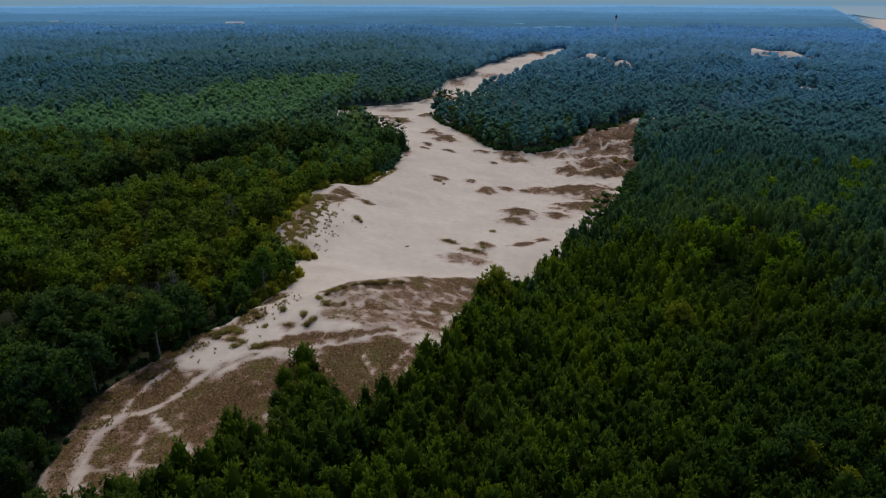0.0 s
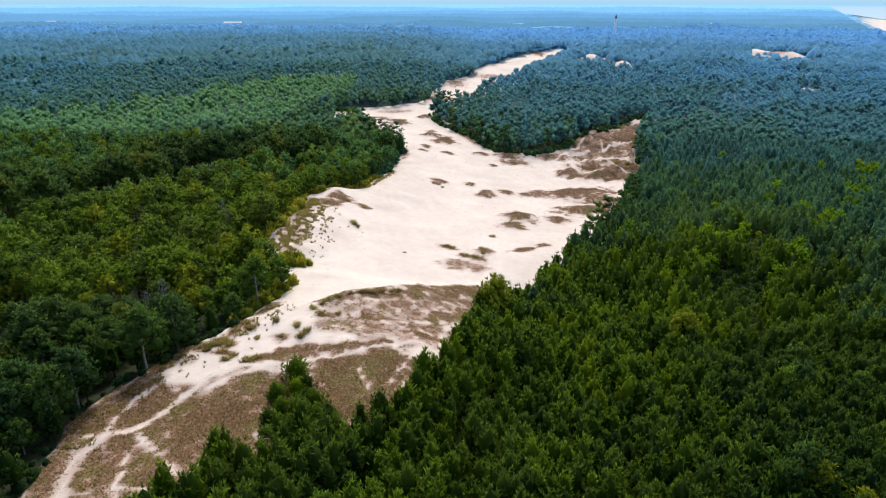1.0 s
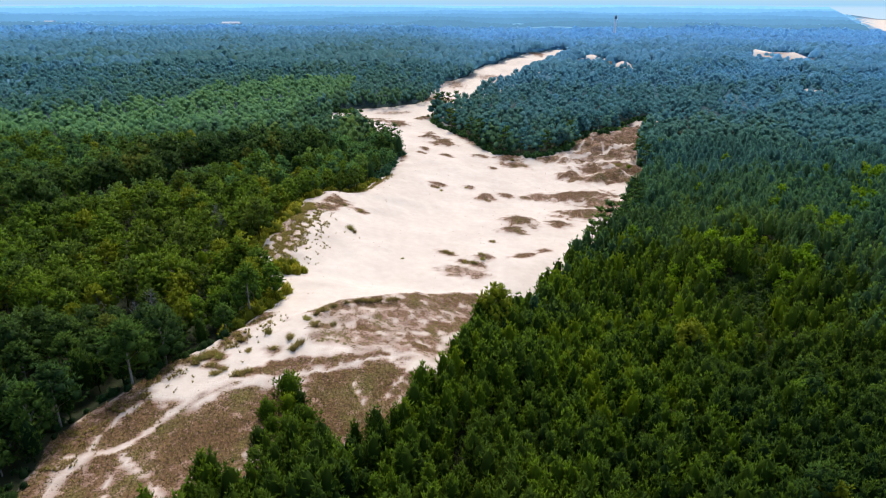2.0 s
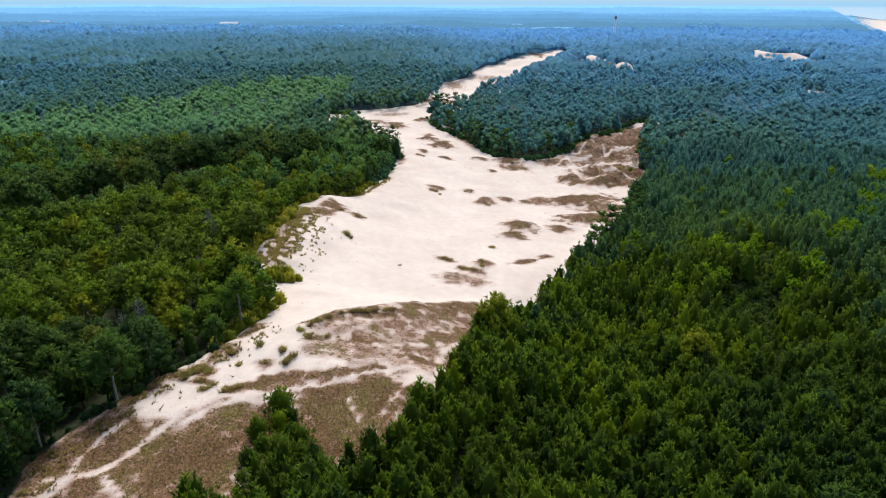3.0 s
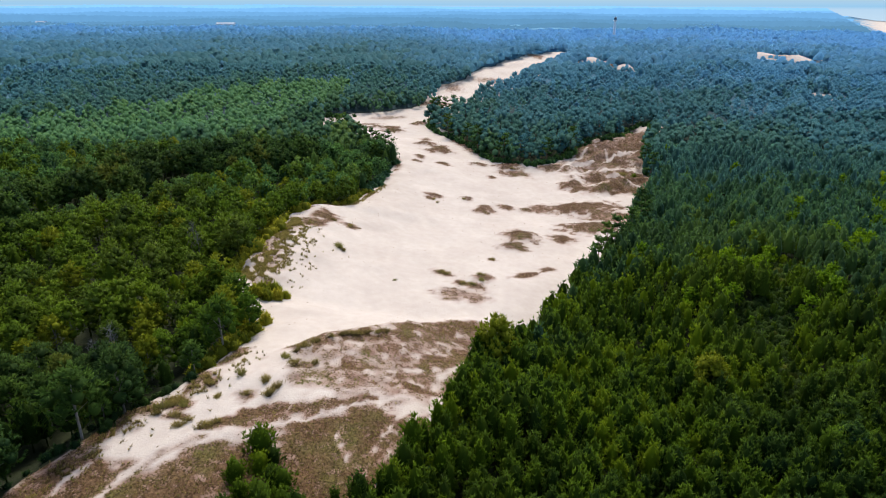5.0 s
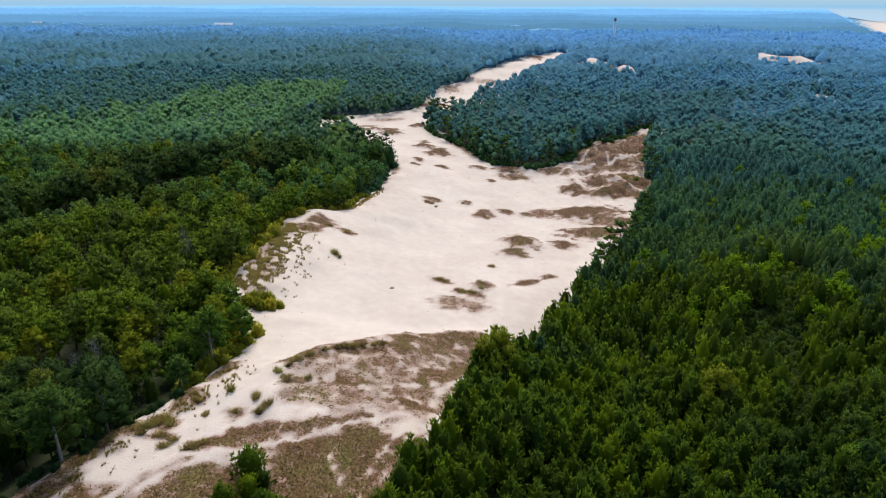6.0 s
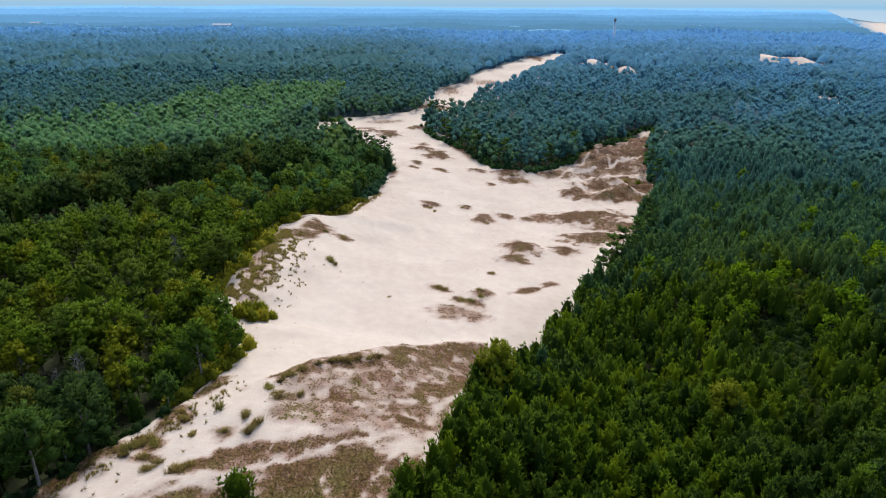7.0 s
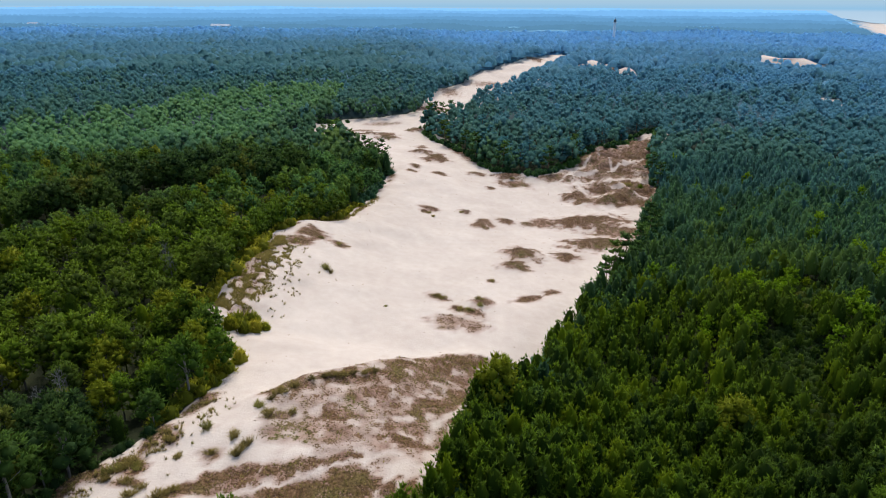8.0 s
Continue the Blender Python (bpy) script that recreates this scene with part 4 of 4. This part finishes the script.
# ---- single trees and bushes round the sand ----
def plant_single():
    rng = np.random.RandomState(9)
    edge = [(-27, 398), (-31, 404), (-36, 412), (-42, 420), (-47, 432), (-52, 440), (-56, 446), (-60, 455), (-66, 462), (-24, 392),
            (68, 267), (73, 272), (78, 277), (85, 283), (90, 296), (95, 305), (100, 312), (12, 518), (5, 508), (0, 500), (18, 528), (30, 432),
            (70, 410), (88, 430), (44, 412), (24, 446), (12, 462), (128, 402), (124, 380), (100, 322)]
    x, y = np.array(edge, float).T
    rows = rows_at(x, y, rng, 0.9, 1.25, 5)
    single_trees("old_pine_tree", "dark spreading old pine at the edge of the sand", "pine tree", "old pines round the clearing", rows, OLD_PINES, MAT_OLD_PINE, MAT_BARK)
    # tall pines at the tip and along the front of the wood that parts the sand
    front = np.array([(-8, 504), (-6, 494), (2, 481), (12, 464), (22, 448), (30, 434), (40, 417), (52, 410), (64, 410), (76, 419), (88, 432), (98, 446), (110, 455), (124, 464), (140, 478)], float)
    x, y = np.concatenate([front + rng.uniform(-2, 2, front.shape) + off for off in ((3, 4), (7, 11), (12, 19))]).T
    keep = open_distance(x, y) > 1.5
    # Needles of a haze-tinted stand, as bluish as the wood behind.
    single_trees("tall_pine_tree", "tall broad pine at the front of the middle wood", "pine tree", "tall pines of the middle wood", rows_at(x[keep], y[keep], rng, 0.85, 1.15, 5), OLD_PINES, HAZED_STANDS[4], MAT_BARK)
    # pines that stand forward on the grown-over dune
    x, y = np.array([(-34, 138.5), (-33, 134), (-30, 131), (-37, 131), (-31, 136), (-35, 127), (-31, 126), (-28, 130), (-37, 123), (-32, 121), (-27, 125), (-22, 124), (13, 181), (11, 176), (-58, 93), (-53, 95), (118, 388)], float).T
    rows = rows_at(x, y, rng, 0.8, 1.25, 4)
    rows[0, 3], rows[-1, 3] = 1.2, 0.7
    single_trees("small_pine_tree", "small bushy green pine on the grown-over dune", "pine tree", "small pines on the dune", rows, BUSHY_PINES, MAT_PINE, MAT_BARK)


def bush(seed, wide, tall, clumps, blade):
    rng = np.random.RandomState(seed)
    d = unit(rng.normal(size=(clumps, 3)) * (1, 1, 0.7) + (0, 0, 0.5))
    d[:, 2] = np.abs(d[:, 2])
    at = d * (wide * 0.7, wide * 0.7, tall * 0.65)
    core = lathe(rng, [(-0.2, 0.75 * wide), (0.4 * tall, 0.66 * wide), (0.72 * tall, 0.3 * wide), (0.8 * tall, 0.02)], 8, 0.25)
    stems = joined(*[(v + (0.2 * wide * math.cos(q), 0.2 * wide * math.sin(q), 0, 0, 0, 0, 0), f) for q in (0, 2.1, 4.2) for v, f in [lathe(rng, [(-0.3, 0.05), (0.6 * tall, 0.02)], 4, 0.1, (0.3 * math.cos(q), 0.3 * math.sin(q)))]])
    return stems, joined(core, sprays(rng, at, unit(d + (0, 0, 0.5)), blade, blade * 0.3, 6, 0.35))


def grass_clump(seed, blades):
    """A ragged clump of long grass. Gives (foot, crown)."""
    rng = np.random.RandomState(seed)
    a, r = rng.uniform(0, 6.28, blades), np.sqrt(rng.uniform(0, 1, blades)) * rng.uniform(0.5, 1.0, blades)
    lobes = 1 + 0.4 * np.sin(2 * a + seed) + 0.25 * np.sin(3 * a + 2 * seed)
    at = np.stack([r * lobes * np.cos(a), r * lobes * np.sin(a), -0.05 + 0 * a], 1)
    way = np.stack([0.35 * np.cos(a) + 0.25, 0.35 * np.sin(a) + 0.1, 1 + 0 * a], 1)
    foot = lathe(rng, [(-0.15, 0.6), (0.02, 0.5), (0.08, 0.1)], 9, 0.5)
    return foot, sprays(rng, at, unit(way), 0.95, 0.085, 4, 0.38)


def place_bushes():
    rng = np.random.RandomState(12)
    kinds = [bush(s, 1.0, 1.0, 46, 0.42) for s in range(4)]
    meshes = []
    for material, sorts in ((MAT_SHRUB, kinds), (MAT_GRASS, [grass_clump(s, 70) for s in range(4)])):
        for stems, crown in sorts:
            pair = []
            for key, (v, f), m in (("stems", stems, MAT_GREY_BARK if material is MAT_SHRUB else MAT_HEATH), ("crown", crown, material)):
                ob = mesh_object(key, v, f, m)
                pair.append(ob.data)
                bpy.data.objects.remove(ob)
            meshes.append(pair)
    # x, y, half width, height, green (0) or dry (1)
    green = [(-49, 215, 2.6, 4.4), (-52, 213, 2.8, 4.8), (-47, 211, 2.4, 3.8), (-50, 209, 2.6, 4.2), (-54, 210, 2.6, 4.6), (-45, 213, 1.8, 2.8), (-46, 192, 2.2, 4.0), (-48, 186, 2.4, 4.4), (-49, 180, 2.2, 3.6)]
    dry = [(-34.5, 257, 2.0, 1.9), (-32.6, 255, 1.3, 1.3), (-12.3, 238, 0.6, 0.7), (3.5, 332, 1.0, 0.9), (1.5, 335, 1.1, 0.8), (17, 341, 1.0, 0.9), (-36, 154.5, 1.5, 1.5), (-34.5, 157, 1.3, 1.2), (-37.5, 158.5, 1.2, 1.3), (-44, 161, 1.2, 1.6), (-31, 174, 1.4, 0.9), (25, 266, 1.0, 0.8), (48, 398, 1.4, 1.4), (112, 392, 2.4, 2.4), (-50, 157, 1.1, 1.4), (-51, 159, 1.0, 1.1), (-47, 153, 0.9, 0.9), (-56, 150, 1.5, 1.2), (-53.5, 150.5, 1.4, 1.0), (-54, 146.5, 1.3, 1.0), (-51, 145.5, 1.2, 0.9), (-58, 147, 1.2, 1.0), (-45, 145, 1.3, 1.0), (-41, 154.5, 1.2, 0.9), (-29, 176, 1.3, 1.0), (-26, 180, 1.2, 0.8), (-23, 182, 1.4, 0.9), (-19, 184, 1.3, 0.9),
           (-35, 168.4, 1.2, 1.0), (-32.7, 166, 1.5, 1.1), (-31.8, 173, 1.2, 0.9), (-21, 183, 1.3, 0.9), (-17, 185, 1.2, 0.8), (-12, 188, 1.2, 0.8), (-58, 149, 1.6, 1.3), (-55.3, 152, 1.4, 1.4), (-52.4, 143.7, 1.3, 1.0), (-47.5, 143.8, 1.4, 1.0), (-33, 171, 1.2, 0.8), (-28, 168, 1.2, 0.9), (-14, 186, 1.2, 0.8), (6, 249, 1.6, 0.9), (4, 250, 1.4, 0.8), (12, 241, 1.5, 0.9), (15, 241, 1.3, 0.8), (19, 244, 1.4, 1.0), (19, 249, 1.6, 1.0), (-59, 232, 1.2, 0.9), (-57, 240, 1.2, 0.9), (-55, 228, 1.1, 0.8), (-54, 238, 1.0, 0.8), (-60, 222, 1.3, 0.9), (-40, 282, 1.5, 0.9), (-33, 280, 1.4, 0.8)]
    for sort, rows in ((0, green), (1, dry)):
        for n, (x, y, wide, tall) in enumerate(rows):
            ob = tagged(new(("leafy_bush", "grass_clump")[sort]), ("leafy green bush at the brink of the dune", "ragged olive clump of grass on bare sand")[sort], ("bush", "grass")[sort], ("green bushes", "grass clumps")[sort])
            ob.matrix_basis = Matrix.Translation((x, y, float(height(x, y)))) @ Matrix.Rotation(rng.uniform(0, 6.28), 4, "Z") @ Matrix.Diagonal((wide, wide * rng.uniform(0.8, 1.2), tall, 1))
            stems, crown = meshes[sort * 4 + n % 4]
            part(("stems", "root_mat")[sort], stems, ob)
            part(("crown", "tuft")[sort], crown, ob)


def dead_tree(seed, tall):
    """A bare grey tree: (trunk, branches)."""
    rng = np.random.RandomState(seed)
    trunk = lathe(rng, [(-0.5, 0.2), (tall * 0.5, 0.13), (tall, 0.03)], 6, 0.1)
    twigs = []
    for n in range(26):
        z = tall * (0.35 + 0.6 * n / 26)
        a, r = n * 2.4 + rng.uniform(-0.5, 0.5), (1.1 - n / 30) * rng.uniform(1.8, 3.2)
        tip = np.array([r * math.cos(a), r * math.sin(a), z + 0.7 * r])
        foot = np.array([0, 0, z])
        twigs.append(limb(rng, foot, tip, 0.09))
        for _ in range(5):
            at = foot + (tip - foot) * rng.uniform(0.35, 1.0)
            twigs.append(limb(rng, at, at + rng.normal(size=3) * 0.55 + (0, 0, 0.7), 0.05))
    return trunk, joined(*twigs)


def place_dead_trees():
    trunk, twigs = dead_tree(3, 15.5)
    meshes = []
    for key, (v, f) in (("trunk", trunk), ("branchwork", twigs)):
        ob = mesh_object(key, v, f, MAT_DEAD)
        meshes.append(ob.data)
        bpy.data.objects.remove(ob)
    for x, y, scale, turn in ((-83, 243, 1.15, 0), (-79, 236, 1.05, 2), (-77, 169, 1.1, 4), (-80, 166, 0.95, 1)):
        tree = tagged(new("dead_tree"), "bare grey dead tree among leafy trees", "tree", "dead trees")
        tree.matrix_basis = Matrix.Translation((x, y, float(height(x, y)))) @ Matrix.Rotation(turn, 4, "Z") @ Matrix.Scale(scale, 4)
        part("trunk", meshes[0], tree)
        part("branchwork", meshes[1], tree)


def undergrowth():
    """Leafy shrubs that close the foot of the woods round the sand."""
    rng = np.random.RandomState(31)
    gx, gy = np.meshgrid(np.arange(-110, 175, 2.3), np.arange(84, 520, 2.3))
    x, y = (gx + rng.uniform(-1, 1, gx.shape)).ravel(), (gy + rng.uniform(-1, 1, gy.shape)).ravel()
    gap = open_distance(x, y)
    keep = (gap > 0.3) & (gap < 5.5) & (rng.uniform(0, 1, len(x)) < 0.75)
    x, y = x[keep], y[keep]
    rows = rows_at(x, y, rng, 1.3, 3.2, 4)
    left = x < np.interp(y, BRINK_Y, BRINK_X) + 5
    kinds = [bush(s + 60, 0.9, 1.25, 15, 0.5) for s in range(4)]
    stuff("leafy_undergrowth", "yellow-green shrubs under the edge of the wood", rows[left & (y < 330) & (y > 165)], kinds, MAT_SHRUB)
    # Shade at the foot of the wood is put into darker leaves.
    stuff("leafy_undergrowth", "shrubs under the edge of the wood, darkened for shade", rows[left & (y <= 165)] * (1, 1, 1, 0.6, 1, 1, 1), kinds, MAT_DARK_SHADED_LEAF)
    stuff("pine_undergrowth", "dark green young pines under the edge of the wood", rows[(~left | (y >= 330)) & (y < 385)], kinds, HAZED_STANDS[2])
    stuff("leafy_undergrowth", "light green shrubs at the front of the middle wood", rows[y >= 385], kinds, MAT_COOL_LEAF)
    # Dark shrubs added to stand for the shade in the hollow.
    gx, gy = np.meshgrid(np.arange(80, 150, 1.9), np.arange(150, 262, 1.9))
    x, y = (gx + rng.uniform(-0.9, 0.9, gx.shape)).ravel(), (gy + rng.uniform(-0.9, 0.9, gy.shape)).ravel()
    hollow = np.minimum(line_distance(x, y, VALLEY), line_distance(x, y, POCKET) - 3) < 6.5
    stuff("valley_undergrowth", "dark shrubs added for the shade in a pine hollow", rows_at(x[hollow], y[hollow], rng, 1.2, 2.6, 4), kinds, MAT_DARK_SHADED_LEAF)


def sprigs():
    """Loose sprigs and scraps of dry growth lying about on the sand."""
    rng = np.random.RandomState(33)
    x, y = rng.uniform(-70, 140, 9000), rng.uniform(95, 500, 9000)
    near = cover_at(x + rng.normal(0, 5, 9000), y + rng.normal(0, 5, 9000))
    keep = (open_distance(x, y) < -1.5) & (rng.uniform(0, 1, 9000) < 0.06 + 0.5 * (near > 0.3))
    x, y = x[keep], y[keep]
    v, f = sprays(rng, np.stack([x, y, height(x, y) - 0.04], 1), np.tile([0.2, 0.0, 0.7], (len(x), 1)), 0.42, 0.2, 4, 0.9)
    tagged(mesh_object("dry_sprigs", v, f, MAT_HEATH, np.repeat(rng.uniform(0.02, 1, len(x)), 12)), "scattered dry sprigs and scraps on the sand", "debris", kind="stuff")


plant_single()
place_bushes()
undergrowth()
sprigs()
place_dead_trees()


# ---- dry grass and heath on the sand ----
def grow_grass():
    for name, label, step, y0, y1, tall, material, seed, wanted in (("dune_grass", "tufts of olive dune grass on the sand", 0.7, 86, 222, 0.55, MAT_GRASS, 21, 0.46), ("dry_heath", "low brown heath and dry grass on the dune", 0.42, 86, 225, 0.34, MAT_HEATH, 22, 0.33),
                                                                    ("dry_heath", "low brown heath on far hummocks of the dune", 0.6, 225, 520, 0.65, MAT_HEATH, 23, 0.40)):
        rng = np.random.RandomState(seed)
        gx, gy = np.meshgrid(np.arange(-84, 165, step), np.arange(y0, y1, step))
        x, y = (gx + rng.uniform(-0.5, 0.5, gx.shape) * step).ravel(), (gy + rng.uniform(-0.5, 0.5, gy.shape) * step).ravel()
        keep = open_distance(x, y) < 1.5
        x, y = x[keep], y[keep]
        c = cover_at(x, y)
        rim = 0.4 * np.exp(-(((x - np.interp(y, BRINK_Y, BRINK_X) - 2.0) / 2.5) ** 2)) * (y < 300)
        patch = 0.5 + 0.5 * waves(x, y, 5, 71)
        chance = smooth(c + rim + 0.45 * (patch - 0.5), wanted - 0.1, 0.95)
        keep = rng.uniform(0, 1, len(x)) < chance * (0.6 if name == "dune_grass" else 0.7)
        x, y = x[keep], y[keep]
        at = np.stack([x, y, height(x, y) - 0.05], 1)
        spread = 0.45 if name == "dune_grass" else 1.3
        v, f = sprays(rng, at, np.tile([0.1, 0.05, 1.0], (len(x), 1)), tall, tall * 0.34, 5, spread)
        tints = np.repeat(rng.uniform(0, 1, len(x)), 15)
        tagged(mesh_object(name, v, f, material, tints), label, "grass", kind="stuff")


grow_grass()


def bank_tufts():
    """Olive tufts that hold the crest of the left bank and thin out down its slope."""
    rng = np.random.RandomState(44)
    y = rng.uniform(212, 276, 4600)
    off = np.abs(rng.normal(0, 1, 4600)) * np.interp(y, [212, 225, 250, 276], [5, 8, 8, 3])
    x = np.interp(y, BRINK_Y, BRINK_X) + 0.8 + off
    keep = (waves(x, y, 6, 45) + 0.4 * waves(x, y, 14, 46) > -0.25 + 0.03 * off) & (np.hypot((x + 59) / 4, (y - 214) / 5) > 1)
    y2 = rng.uniform(300, 345, 260)
    x2 = np.interp(y2, BRINK_Y, BRINK_X) + 0.5 + np.abs(rng.normal(0, 1.3, 260))
    y3 = rng.uniform(112, 174, 900)
    x3 = np.interp(y3, BRINK_Y, BRINK_X) + 0.8 + np.abs(rng.normal(0, 3.6, 900))
    near = waves(x3, y3, 5, 47) + 0.7 * waves(x3, y3, 12, 48) > 0.1
    x, y = np.concatenate([x[keep], x2, x3[near]]), np.concatenate([y[keep], y2, y3[near]])
    v, f = sprays(rng, np.stack([x, y, height(x, y) - 0.05], 1), np.tile([0.25, 0.05, 1.0], (len(x), 1)), 0.9, 0.17, 10, 0.45)
    tagged(mesh_object("dune_grass", v, f, MAT_GRASS, np.repeat(rng.uniform(0.02, 1, len(x)), 30)), "olive tufts of dune grass along the brink", "grass", kind="stuff")


bank_tufts()


# ---- tower and farm buildings far off ----
def build_tower():
    x, y = 332.0, 1244.0
    foot = float(height(x, y))
    # Haze over the woods is put into the concrete's pale blue tint.
    grey, dark = plain("hazed_concrete", (0.58, 0.64, 0.70), (0.66, 0.72, 0.77), 0.8, 0.4), plain("dark_steel", (0.06, 0.09, 0.13), (0.09, 0.13, 0.17), 0.6, 1.0)
    tower = tagged(new("lookout_tower"), "slim pale concrete tower with a dark lantern above the woods", "tower")
    tower.location = (x, y, foot)
    rng = np.random.RandomState(5)
    top = 72 - foot
    for name, profile, material, label in (("shaft", [(-1, 3.0), (0, 2.9), (top - 9, 2.0), (top - 8.5, 0.1)], grey, "tapered pale shaft"), ("gallery", [(top - 9.2, 1.9), (top - 8.6, 3.4), (top - 7.2, 3.4), (top - 7.0, 0.2)], grey, "round gallery"),
                                           ("lantern", [(top - 7.1, 2.2), (top - 3.6, 2.2), (top - 3.5, 0.2)], dark, "dark lantern room"), ("roof", [(top - 3.6, 2.7), (top - 3.1, 2.6), (top - 0.8, 0.3), (top + 1.5, 0.1)], dark, "dark pointed roof")):
        v, f = lathe(rng, profile, 12)
        ob = mesh_object(name, v, f, material)
        ob.parent, ob["label"] = tower, label


def build_farm(x, y, z, long, tall):
    hall = tagged(new("farm_building"), "long white farm building among far fields", "building")
    hall.location = (x, y, z)
    # White walls and roof coloured blue-grey, with the haze put in.
    white, roof = plain("hazed_white_render", (0.17, 0.25, 0.34), (0.21, 0.28, 0.36), 0.7, 0.2), plain("hazed_roof", (0.16, 0.23, 0.31), (0.19, 0.26, 0.34), 0.6, 0.2)
    for name, size, at, material in (("wall", (long, 16, tall + 20), (0, 0, -10 + tall / 2), white), ("roof", (long + 2, 18, 1.2), (0, 0, tall + 0.6), roof)):
        bm = bmesh.new()
        bmesh.ops.create_cube(bm, size=1.0)
        bmesh.ops.scale(bm, vec=size, verts=bm.verts)
        bmesh.ops.translate(bm, vec=at, verts=bm.verts)
        if name == "roof":
            for v in bm.verts:
                if v.co.z > tall + 0.7:
                    v.co.z, v.co.y = v.co.z + 3, v.co.y * 0.15
        mesh = bpy.data.meshes.new(name)
        bm.to_mesh(mesh)
        bm.free()
        mesh.materials.append(material)
        part(name, mesh, hall)


build_tower()
build_farm(-506, 1690, 41, 44, 2)
build_farm(-955, 1690, 43, 22, 2)
